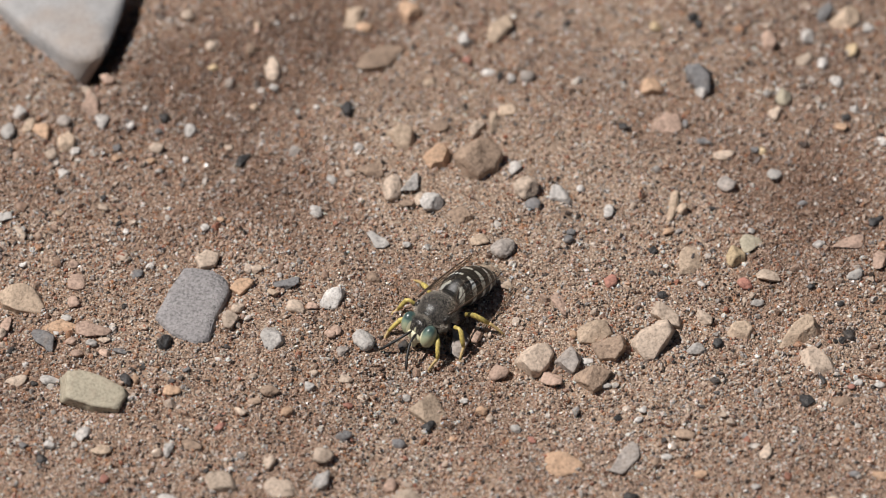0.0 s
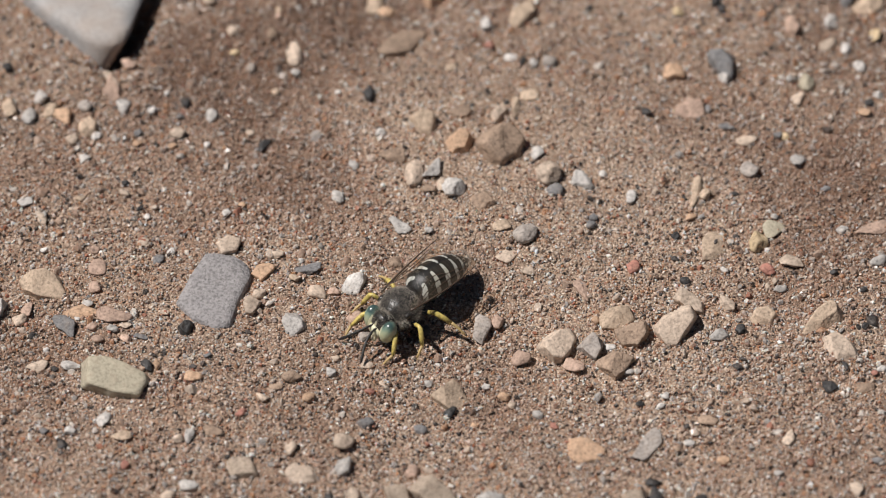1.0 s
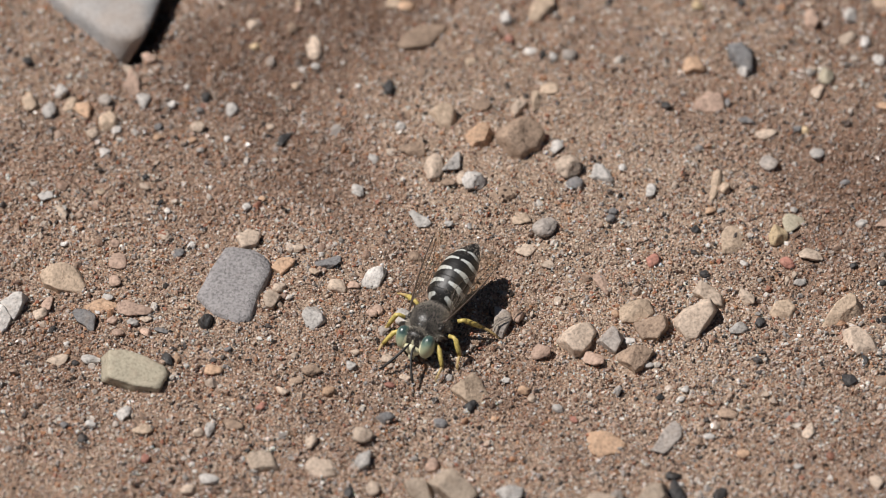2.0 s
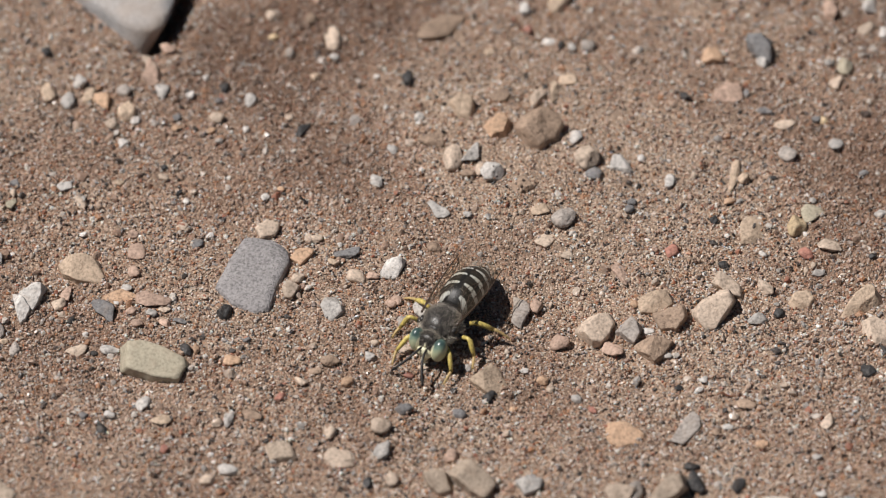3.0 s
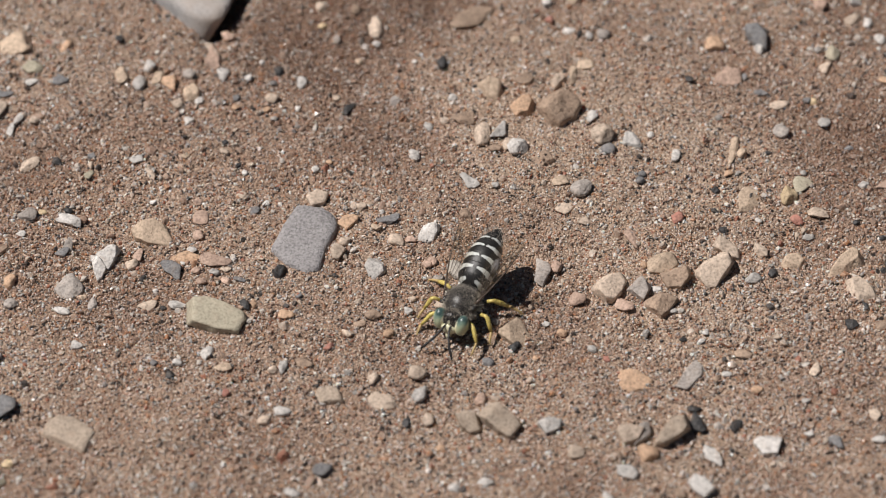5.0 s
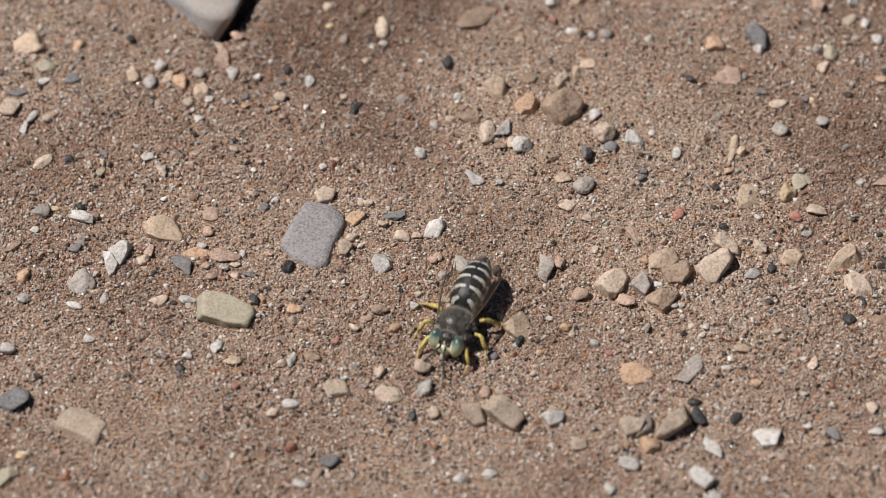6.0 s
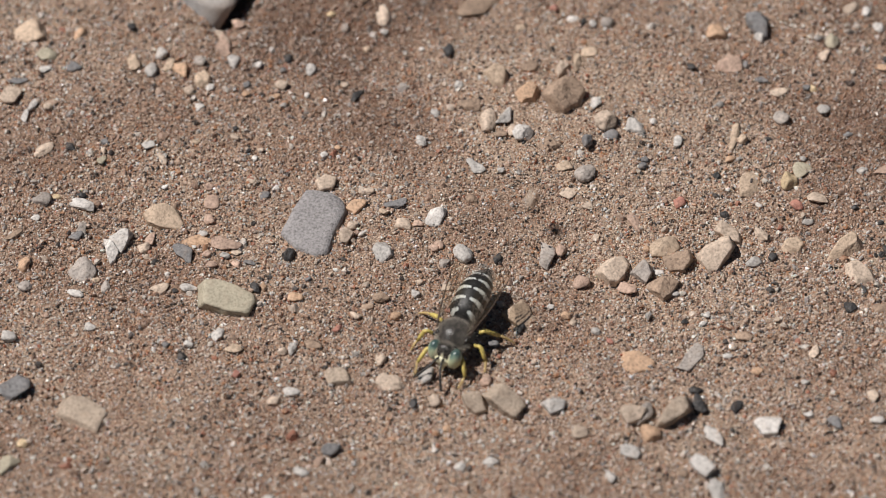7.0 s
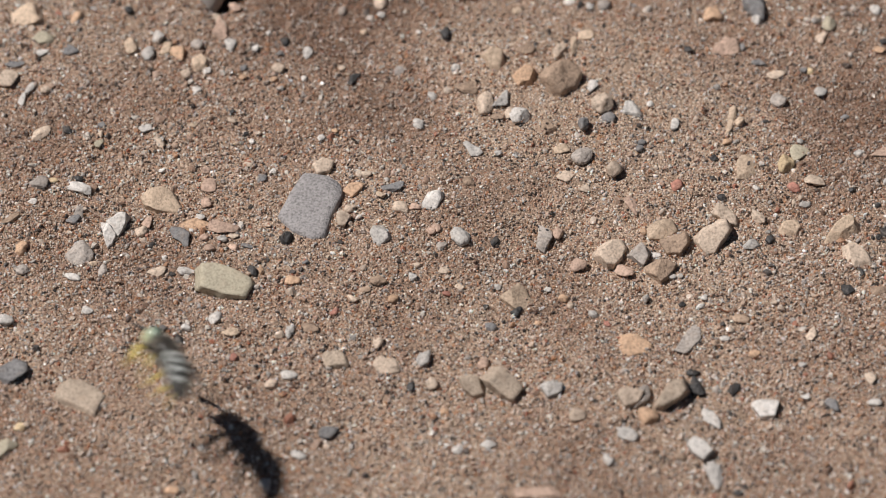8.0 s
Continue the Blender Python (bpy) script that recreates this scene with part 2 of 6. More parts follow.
wing_film, n, l, p = shader("clear_wing_film")
p.inputs["Base Color"].default_value = (0.42, 0.34, 0.24, 1)
p.inputs["Roughness"].default_value = 0.25
clear, mixer = n.new("ShaderNodeBsdfTransparent"), n.new("ShaderNodeMixShader")
clear.inputs["Color"].default_value = (0.9, 0.87, 0.82, 1)
mixer.inputs["Fac"].default_value = 0.055
l.new(clear.outputs[0], mixer.inputs[1])
l.new(p.outputs[0], mixer.inputs[2])
l.new(mixer.outputs[0], n["Material Output"].inputs["Surface"])
wing_vein = plain("wing_vein", (0.07, 0.045, 0.03), 0.45)

# ---- ground ----
MM = 0.001


def relief(x, y):
    """Height of the bare sand, in mm, at a place in mm."""
    hollow = 5.5 * math.exp(-(((x + 44.0 - 0.36 * (y - 35.0)) / 1.9) ** 4 + ((y - 37.0) / 6.8) ** 4))     # under the rock's edge
    return (0.5 * math.sin(x * 0.113 + 1.3) * math.sin(y * 0.096 + 0.4)
            + 0.38 * math.sin(x * 0.061 - y * 0.083 + 2.0)
            + 0.26 * math.sin(x * 0.21 + y * 0.17 + 0.8 * math.sin(y * 0.23))
            + 0.2 * math.sin(x * 0.47 + 1.1 * math.sin(y * 0.31)) * math.sin(y * 0.52 + 0.9 * math.sin(x * 0.37))
            + 0.16 * math.sin(x * 0.93 + 1.4 * math.sin(y * 0.8)) * math.sin(y * 1.05 + 1.2 * math.sin(x * 0.71)) - hollow)


def sheet_lines(half, step, reach):
    """Grid lines, in mm: even within half, then ever wider out to reach."""
    lines = list(np.arange(-half, half + step / 2, step))
    out, gap = half, step
    while out < reach:
        gap *= 1.32
        out += gap
        lines.append(out)
        lines.insert(0, -out)
    return np.array(lines)


def build_ground():
    xs, ys = sheet_lines(82, 0.6, 60000), sheet_lines(78, 0.6, 60000)
    verts = []
    for y in ys:
        for x in xs:
            z = -0.205
            if abs(x) < 160 and abs(y) < 160:
                z += relief(x, y)
                if abs(x) < 84 and abs(y) < 80:
                    z += 0.16 * noise.noise((x * 1.1, y * 1.1, 0.0)) + 0.12 * noise.noise((x * 0.33, y * 0.33, 5.0))
            verts.append((x * MM, y * MM, z * MM))
    w = len(xs)
    faces = [(j * w + i, j * w + i + 1, (j + 1) * w + i + 1, (j + 1) * w + i) for j in range(len(ys) - 1) for i in range(w - 1)]
    me = bpy.data.meshes.new("ground")
    me.from_pydata(verts, [], faces)
    me.polygons.foreach_set("use_smooth", [True] * len(faces))
    me.materials.append(sand_material)
    return tagged(new("ground", me), "brown sandy soil with fine grit, lit by hard sun", "ground", kind="structure")


ground = build_ground()


def mesh_from_arrays(name, verts, faces, material):
    """A triangle mesh out of arrays."""
    me = bpy.data.meshes.new(name)
    me.vertices.add(len(verts))
    me.vertices.foreach_set("co", verts.astype(np.float32).ravel())
    me.loops.add(faces.size)
    me.loops.foreach_set("vertex_index", faces.astype(np.int32).ravel())
    me.polygons.add(len(faces))
    me.polygons.foreach_set("loop_start", np.arange(0, faces.size, 3, dtype=np.int32))
    me.polygons.foreach_set("loop_total", np.full(len(faces), 3, dtype=np.int32))
    me.polygons.foreach_set("use_smooth", np.zeros(len(faces), dtype=bool))
    me.update(calc_edges=True)
    me.materials.append(material)
    return me


def solid(subdivisions):
    """Directions and faces of an icosphere."""
    bm = bmesh.new()
    bmesh.ops.create_icosphere(bm, subdivisions=subdivisions, radius=1.0)
    v = np.array([x.co[:] for x in bm.verts])
    f = np.array([[x.index for x in face.verts] for face in bm.faces])
    bm.free()
    return v / np.linalg.norm(v, axis=1)[:, None], f


OCTA = (np.array([(1, 0, 0), (-1, 0, 0), (0, 1, 0), (0, -1, 0), (0, 0, 1), (0, 0, -1)], float),
        np.array([(0, 2, 4), (2, 1, 4), (1, 3, 4), (3, 0, 4), (2, 0, 5), (1, 2, 5), (3, 1, 5), (0, 3, 5)]))
SOLID = {k: solid(k) for k in (1, 2, 3, 4, 5)}


def scatter(name, count, median, spread, low, high, shape, jitter, sink, seed, material, label, category, thin=0.0, cuts=0, skew=0.0):
    """Loose grains strewn over the sand, thinning out towards the rim; sizes in mm."""
    rng = np.random.default_rng(seed)
    x, y = rng.uniform(-82, 61, count * 2), rng.uniform(-72, 48, count * 2)
    rim = np.minimum(np.minimum(x + 82, 61 - x), np.minimum(y + 72, 48 - y))
    clump = 0.5 + 0.5 * np.sin(x * 0.16 + 1.7 * np.sin(y * 0.11)) * np.sin(y * 0.19 + 1.3 * np.sin(x * 0.09))
    keep = (rng.uniform(0, 1, count * 2) < np.clip(rim / 3, 0, 1)) & (rng.uniform(0, 1, count * 2) > thin * clump)
    # the loosest, dustiest soil hides most of its coarse grains
    dusty = np.exp(-((x - 6) ** 2 + ((y - 12) * 0.8) ** 2) / 20 ** 2) + 0.5 * np.exp(-((x + 8) ** 2 + (y + 12) ** 2) / 12 ** 2)
    keep &= rng.uniform(0, 1, count * 2) > thin * dusty
    x, y = x[keep][:count], y[keep][:count]
    k = len(x)
    r = np.clip(median * np.exp(spread * rng.standard_normal(k)), low, high)
    z = np.array([relief(a, b) for a, b in zip(x, y)]) - 0.16 + rng.uniform(-0.14, 0.12, k) + sink * r
    dirs, faces = shape
    axes = rng.uniform(0.6, 1.35, (k, 1, 3))
    if cuts:
        planes = rng.standard_normal((k, cuts, 3))
        planes /= np.linalg.norm(planes, axis=2)[:, :, None] * rng.uniform(0.42, 0.9, (k, cuts))[:, :, None]
        worn = 1.0 / np.maximum(np.einsum("vi,kci->kvc", dirs, planes).max(2), 0.95)
        dirs = dirs[None] * worn[:, :, None]
    else:
        dirs = np.broadcast_to(dirs[None], (k, *dirs.shape))
    v = (dirs * (1 + jitter * rng.uniform(-1, 1, (k, dirs.shape[1], 1))) + skew * rng.uniform(-1, 1, (k, dirs.shape[1], 3))) * axes * r[:, None, None]
    q = rng.standard_normal((k, 4))
    q /= np.linalg.norm(q, axis=1)[:, None]
    a, b, c, d = q.T
    turn = np.stack([1 - 2 * (c * c + d * d), 2 * (b * c - a * d), 2 * (b * d + a * c),
                     2 * (b * c + a * d), 1 - 2 * (b * b + d * d), 2 * (c * d - a * b),
                     2 * (b * d - a * c), 2 * (c * d + a * b), 1 - 2 * (b * b + c * c)], 1).reshape(k, 3, 3)
    v = np.einsum("nij,nkj->nki", turn, v) + np.stack([x, y, z], 1)[:, None]
    f = faces[None] + (np.arange(k) * dirs.shape[1])[:, None, None]
    me = mesh_from_arrays(name, v.reshape(-1, 3) * MM, f.reshape(-1, 3), material)
    return tagged(new(name, me), label, category, kind="stuff")


scatter("fine_sand", 108000, 0.115, 0.34, 0.06, 0.24, OCTA, 0.25, 0.15, 3, grains_material,
        "fine reddish-brown sand grains with dark and white specks", "sand")
scatter("coarse_sand", 74000, 0.178, 0.33, 0.1, 0.44, SOLID[1], 0.16, 0.0, 4, grains_material,
        "coarse worn sand grains, clear, tan, orange, white and black", "sand", thin=0.45, skew=0.17)
scatter("gravel", 2400, 0.38, 0.34, 0.26, 0.95, SOLID[2], 0.06, 0.1, 5, gravel_material,
        "small mixed gravel scattered over brown sand", "gravel", thin=0.7, cuts=12)


# ---- stones ----
def rock_mesh(name, length, width, height, seed, shape, facets=(), rough=0.03):
    """A stone with flat worn faces; sizes in mm. shape: r rounded, a angular, f flat, c cut by its facets alone. facets: planes (azimuth, elevation, distance)."""
    size = max(length, width)
    dirs, faces = SOLID[5 if size > 9 or (shape == "c" and size > 3.6) else 4 if size > 3 or shape == "c" else 3]
    rng = np.random.default_rng(seed)
    count, near, far, soft = {"r": (11, 0.6, 0.92, 40), "a": (12, 0.5, 0.86, 90), "f": (11, 0.5, 0.86, 80), "c": (1, 1, 1, 75)}[shape]
    soft = 15 if size > 20 else soft
    normals = rng.standard_normal((count, 3))
    normals /= np.linalg.norm(normals, axis=1)[:, None]
    dist = rng.uniform(near, far, count)
    if shape == "f":
        normals = np.vstack([normals, [0.08, 0.05, 1.0]])
        dist = np.append(dist, 0.55)
    for azimuth, elevation, d in facets:
        a, e = radians(azimuth), radians(elevation)
        normals = np.vstack([normals, [math.cos(a) * math.cos(e), math.sin(a) * math.cos(e), math.sin(e)]])
        dist = np.append(dist, d)
    if shape == "c":
        normals, dist = normals[count:], dist[count:]
    normals /= np.linalg.norm(normals, axis=1)[:, None]
    reach = np.clip(dirs @ normals.T, 0, None) / dist
    r = 1.0 / (np.sum(np.maximum(reach, 1e-6) ** soft, axis=1) + {"r": 1.0, "c": 0.0}.get(shape, 0.78 ** soft)) ** (1.0 / soft)
    v = dirs * r[:, None]
    if shape != "c":
        low, high = v.min(0), v.max(0)
        v = (v - (low + high) / 2) / ((high - low) / 2)
        v = v * np.array([length, width, height]) / 2
    off = Vector((seed * 1.37, seed * 0.71, 0))
    for i in range(len(v)):
        q = Vector(v[i])
        b = noise.fractal(q * (2.2 / size) + off, 0.9, 2.0, 3) * 1.1 + 0.55 * noise.fractal(q * 2.4 + off, 0.8, 2.0, 3) * min(1.0, 1.5 / size)
        # chipped ledges where the stone has flaked
        ledge = noise.noise(q * (1.5 / size) + off * 2.3)
        b += 0.4 * max(-1.0, min(1.0, ledge * 9)) * (shape == "c")
        v[i] += dirs[i] * (b * rough * size)
    me = mesh_from_arrays(name, v * MM, faces, STONE["tan"])
    me.polygons.foreach_set("use_smooth", [True] * len(faces))
    me.materials.clear()
    return me


def stone(x, y, length, width, height, turn, seed, colour, shape, label, name="pebble", facets=(), bury=0.15, tilt=(0, 0), rough=0.05):
    """A loose stone on the sand, partly bedded in; place and sizes in mm."""
    me = rock_mesh(name, length, width, height, seed, shape, facets, rough)
    me.materials.append(STONE[colour])
    ob = new(name, me)
    ob.matrix_world = pose(x * MM, y * MM, (relief(x, y) + bury * height) * MM, tilt[0], tilt[1], turn)
    return tagged(ob, label, "pebble" if name == "pebble" else "stone", "stones on the sand")


stone(-31.4, -10.2, 12, 12, 1.00, 0, 7, "slab_grey", "c", "flat speckled grey stone slab lying on brown sand", "stone", facets=((-145, 14, 4.97), (-119, 14, 5.65), (-72, 14, 6.35), (-15, 14, 3.59), (9, 24, 4.46), (44, 24, 5.4), (84, 24, 5.72), (153, 24, 3.69), (162, 24, 3.52), (60, 88, 0.6), (0, -90, 1.0)), bury=0.12, rough=0.012)
stone(-43.2, -25.2, 12, 12, 1.00, 0, 7, "olive", "c", "olive-grey angular block of fine stone on brown sand", "stone", facets=((-176, 24, 3.7), (-110, -10, 2.42), (-95, -10, 2.55), (-24, -10, 3.89), (13, 24, 3.55), (58, 24, 2.3), (68, 24, 2.26), (95, 24, 3.12), (-70, 80, 1.0), (0, -90, 1.0)), bury=0.75, rough=0.01)
stone(-63.1, -46.7, 12, 12, 1.00, 0, 7, "dun", "c", "flat tan-grey stone slab bedded in brown sand", "stone", facets=((-121, 14, 1.8), (-18, 14, 3.31), (50, 24, 2.52), (70, 24, 2.81), (130, 24, 3.54), (163, 24, 3.39), (75, 86, 0.5), (0, -90, 1.0)), bury=0.0, rough=0.015)
stone(-49.2, 45.6, 24, 24, 1, 0, 9, "rock", "c", "large pale rough rock with an undercut side", "rock", facets=((221, 10, 9.0), (-13, -25, 6.8), (265, 12, 14.6), (110, 85, 2.3), (90, 0, 13), (150, 10, 14), (221, -25, 9.7), (0, -90, 4.5)), bury=-0.2, rough=0.016)
cream_pebble = stone(0, 0, 2.6, 2.2, 1.7, 0, 14, "cream", "r", "rounded cream pebble flicked backwards by the wasp")
slate_pebble = stone(0, 0, 2.4, 1.9, 1.5, 0, 15, "slate", "a", "dark slate-grey pebble flicked backwards by the wasp")
stone(-53.1, -8.7, 5.45, 5.45, 1, 0, 600, "tan", "c", "large angular tan stone bedded in brown sand", "stone", facets=((-162, -10, 2.42), (-124, -10, 1.82), (-93, -10, 1.84), (-6, 24, 2.95), (22, 24, 2.28), (62, 24, 2.14), (103, 24, 2.11), (141, 24, 2.51), (296, 66, 0.92), (209, 50, 1.58), (0, -90, 1.23)), bury=0.46, rough=0.028)
stone(-14.1, -9.5, 2.94, 2.94, 1, 0, 601, "white", "c", "chalky white angular stone on brown sand", "stone", facets=((-98, -10, 1.58), (-23, -10, 1.22), (-3, 24, 1.53), (96, 24, 1.54), (159, 24, 1.07), (261, 60, 0.32), (184, 50, 0.6), (0, -90, 0.42)), bury=0.16, rough=0.028)
stone(-25.3, -6.8, 2.92, 2.92, 1, 0, 602, "orange", "c", "pale orange wedge-shaped stone on brown sand", "stone", facets=((-129, -10, 1.26), (-44, -10, 0.85), (-18, -10, 1.12), (68, 24, 1.27), (153, 24, 1.13), (267, 72, 0.46), (114, 50, 0.81), (0, -90, 0.62)), bury=0.23, rough=0.028)
focus_stone = stone(-26.6, -12.9, 2.32, 2.32, 1, 0, 603, "cream", "c", "cream broken stone chip on brown sand", "stone", facets=((-170, -10, 0.97), (-96, -10, 1.2), (-30, -10, 0.71), (58, 24, 1.06), (139, 24, 1.18), (295, 66, 0.61), (201, 50, 0.95), (0, -90, 0.81)), bury=0.3, rough=0.028)
stone(-21.4, -16.1, 2.99, 2.99, 1, 0, 604, "pale_grey", "c", "smooth pale grey rounded-wedge stone on sand", "stone", facets=((-165, -10, 1.19), (-114, -10, 1.62), (-48, -10, 1.37), (-4, 24, 1.42), (33, 24, 1.36), (115, 24, 1.67), (161, 24, 1.43), (246, 60, 0.59), (65, 60, 0.99), (0, -90, 0.79)), bury=0.3, rough=0.028)
stone(26.3, -16.4, 5.48, 5.48, 1, 0, 605, "cream", "c", "large cream angular stone beside other stones", "stone", facets=((-175, 24, 2.48), (-146, -10, 2.52), (-90, -10, 2.68), (-29, -10, 1.35), (11, 24, 2.69), (98, 24, 2.72), (120, 24, 2.24), (141, 24, 2.29), (282, 66, 1.21), (123, 60, 1.96), (0, -90, 1.61)), bury=0.6, rough=0.028)
stone(11.7, -19.1, 4.44, 4.44, 1, 0, 606, "cream", "c", "blocky cream-tan stone beside smaller stones", "stone", facets=((-177, 24, 2.19), (-138, -10, 1.86), (-90, -10, 2.12), (-38, -10, 1.55), (-17, -10, 1.63), (18, 24, 2.28), (102, 24, 2.15), (139, 24, 2.09), (329, 66, 1.18), (141, 50, 1.85), (0, -90, 1.57)), bury=0.59, rough=0.028)
stone(19.0, -22.9, 4.43, 4.43, 1, 0, 607, "brown", "c", "brown stone with flat top beside other stones", "stone", facets=((-175, 24, 2.07), (-133, -10, 1.5), (-47, -10, 1.08), (-31, -10, 1.16), (46, 24, 2.28), (82, 24, 1.92), (118, 24, 2.08), (309, 60, 0.82), (189, 50, 1.38), (0, -90, 1.09)), bury=0.41, rough=0.045)
stone(15.7, -19.8, 3.96, 3.96, 1, 0, 608, "grey", "c", "grey faceted stone wedged between other stones", "stone", facets=((-136, -10, 0.97), (-128, -10, 1.05), (-22, -10, 1.17), (0, 24, 1.4), (44, 24, 1.71), (135, 24, 1.4), (180, 24, 1.41), (252, 60, 0.92), (189, 50, 1.48), (0, -90, 1.23)), bury=0.46, rough=0.028)
stone(14.6, -36.3, 6.69, 6.69, 1, 0, 609, "orange", "c", "orange-tan flat stone with a dark shadow edge", "stone", facets=((-161, -10, 2.11), (-132, -10, 1.92), (-79, -10, 1.67), (-21, -10, 2.61), (46, 24, 1.79), (85, 24, 1.77), (114, 24, 2.35), (278, 72, 0.45), (178, 50, 1.04), (0, -90, 0.6)), bury=0.22, rough=0.028)
stone(-29.8, -2.4, 2.98, 2.98, 1, 0, 610, "cream", "c", "cream angular stone beside a grey slab", "stone", facets=((-157, -10, 1.28), (-72, -10, 1.0), (-14, -10, 1.25), (71, 24, 1.41), (128, 24, 1.28), (297, 66, 0.64), (227, 50, 1.06), (0, -90, 0.86)), bury=0.32, rough=0.028)
stone(46.3, -18.9, 3.94, 3.94, 1, 0, 611, "cream", "c", "cream-grey angular stone half sunk in sand", "stone", facets=((-145, 38, 1.2), (-71, 38, 1.69), (14, 38, 1.35), (46, 16, 1.27), (126, 16, 1.68), (-168, 38, 1.21), (315, 72, 0.7), (107, 50, 1.18), (0, -90, 0.94)), bury=0.35, rough=0.028)
stone(45.2, -14.0, 4.14, 4.14, 1, 0, 612, "tan", "c", "tan wedge-shaped stone standing out of sand", "stone", facets=((-87, 38, 1.44), (-62, 26, 1.11), (-4, 26, 1.53), (37, 16, 1.62), (128, 38, 1.22), (147, 6, 1.19), (282, 66, 0.97), (130, 60, 1.59), (0, -90, 1.29)), bury=0.48, rough=0.028)
stone(37.3, -13.9, 3.20, 3.20, 1, 0, 613, "tan", "c", "small tan block-shaped stone on sand", "stone", facets=((-136, 26, 1.28), (-90, 26, 0.98), (-32, 16, 1.25), (32, 16, 1.29), (84, 16, 1.07), (153, 16, 1.3), (317, 72, 0.59), (107, 50, 0.98), (0, -90, 0.78)), bury=0.29, rough=0.028)
stone(-1.8, -27.7, 4.55, 4.55, 1, 0, 614, "tan", "c", "pale tan angular stone half buried in sand", "stone", facets=((-134, -10, 1.46), (-114, -10, 1.59), (-44, -10, 2.76), (21, 24, 1.83), (41, 24, 1.99), (129, 24, 1.83), (328, 60, 0.66), (228, 60, 1.2), (0, -90, 0.88)), bury=0.33, rough=0.028)
stone(4.6, 14.2, 6.27, 6.27, 1, 0, 615, "brown", "c", "rough brown clod of hardened soil on sand", "stone", facets=((-119, 16, 2.41), (-56, 6, 2.44), (-15, 6, 2.57), (36, 16, 2.73), (102, 16, 2.37), (136, 6, 2.38), (-151, 6, 2.72), (322, 60, 1.22), (154, 50, 2.03), (0, -90, 1.63)), bury=0.61, rough=0.045)
stone(19.1, -14.6, 4.60, 4.60, 1, 0, 616, "tan", "c", "olive-tan flat stone bedded beside other stones", "stone", facets=((-175, 24, 1.91), (-90, -10, 1.61), (-49, -10, 1.42), (18, 24, 1.81), (86, 24, 1.59), (141, 24, 1.85), (292, 60, 0.41), (164, 60, 0.82), (0, -90, 0.54)), bury=0.2, rough=0.028)
stone(20.6, -17.8, 4.52, 4.52, 1, 0, 617, "brown", "c", "rough brown stone leaning on other stones", "stone", facets=((-155, -10, 1.6), (-95, -10, 1.52), (-32, -10, 1.63), (10, 24, 2.31), (100, 24, 1.52), (111, 24, 1.59), (249, 60, 0.84), (123, 60, 1.42), (0, -90, 1.12)), bury=0.42, rough=0.045)
stone(27.8, -11.6, 4.15, 4.15, 1, 0, 618, "cream", "c", "cream layered stone with cracks, half buried", "stone", facets=((-138, -10, 1.0), (-105, -10, 1.3), (-1, 24, 1.71), (44, 24, 1.04), (50, 24, 1.05), (156, 24, 1.65), (297, 72, 0.73), (186, 50, 1.23), (0, -90, 0.98)), bury=0.37, rough=0.028)
stone(-34.8, -16.6, 2.12, 2.12, 1, 0, 619, "black", "c", "black lumpy cinder-like stone beside grey slab", "stone", facets=((-162, 6, 0.78), (-109, 6, 0.95), (-26, 16, 0.72), (20, 38, 0.83), (84, 26, 0.9), (150, 26, 0.73), (309, 60, 0.6), (212, 60, 0.94), (0, -90, 0.8)), bury=0.3, rough=0.07)
stone(14.2, -47.3, 3.21, 3.21, 1, 0, 620, "cream", "c", "cream striped rounded stone beside grey stones", "stone", facets=((-155, -10, 1.46), (-67, -10, 1.16), (-25, -10, 1.29), (62, 24, 1.86), (98, 24, 1.85), (149, 24, 2.04), (287, 66, 0.94), (79, 50, 1.45), (0, -90, 1.25)), bury=0.47, rough=0.028)
stone(20.0, -46.5, 4.75, 4.75, 1, 0, 621, "dun", "c", "grey-tan long stone leaning beside other stones", "stone", facets=((-105, -10, 2.66), (-54, -10, 1.25), (-42, -10, 1.22), (6, 24, 2.27), (73, 24, 2.78), (145, 24, 1.44), (162, 24, 1.53), (295, 72, 1.28), (106, 50, 2.0), (0, -90, 1.71)), bury=0.64, rough=0.028)
stone(-4.0, -44.3, 5.32, 5.32, 1, 0, 622, "dun", "c", "grey rounded-end stone with hollow shadow below", "stone", facets=((-138, -10, 1.32), (-115, -10, 1.78), (-30, -10, 2.84), (20, 24, 2.58), (46, 24, 2.25), (75, 24, 2.67), (139, 24, 3.04), (329, 72, 1.28), (148, 50, 2.05), (0, -90, 1.71)), bury=0.64, rough=0.028)
stone(-8.3, -44.3, 4.41, 4.41, 1, 0, 623, "dun", "c", "tan-grey upright stone leaning on larger stone", "stone", facets=((-159, -10, 1.04), (-130, -10, 1.19), (-64, -10, 1.92), (8, 24, 1.55), (54, 24, 1.68), (128, 24, 1.87), (302, 66, 0.9), (93, 50, 1.48), (0, -90, 1.2)), bury=0.45, rough=0.028)
stone(33.1, -48.4, 4.13, 4.13, 1, 0, 624, "white", "c", "pinkish-white flat wedge stone on sand", "stone", facets=((-150, -10, 1.48), (-84, -10, 1.49), (-13, -10, 1.54), (86, 24, 1.66), (136, 24, 1.76), (256, 72, 0.63), (83, 50, 1.11), (0, -90, 0.84)), bury=0.32, rough=0.028)
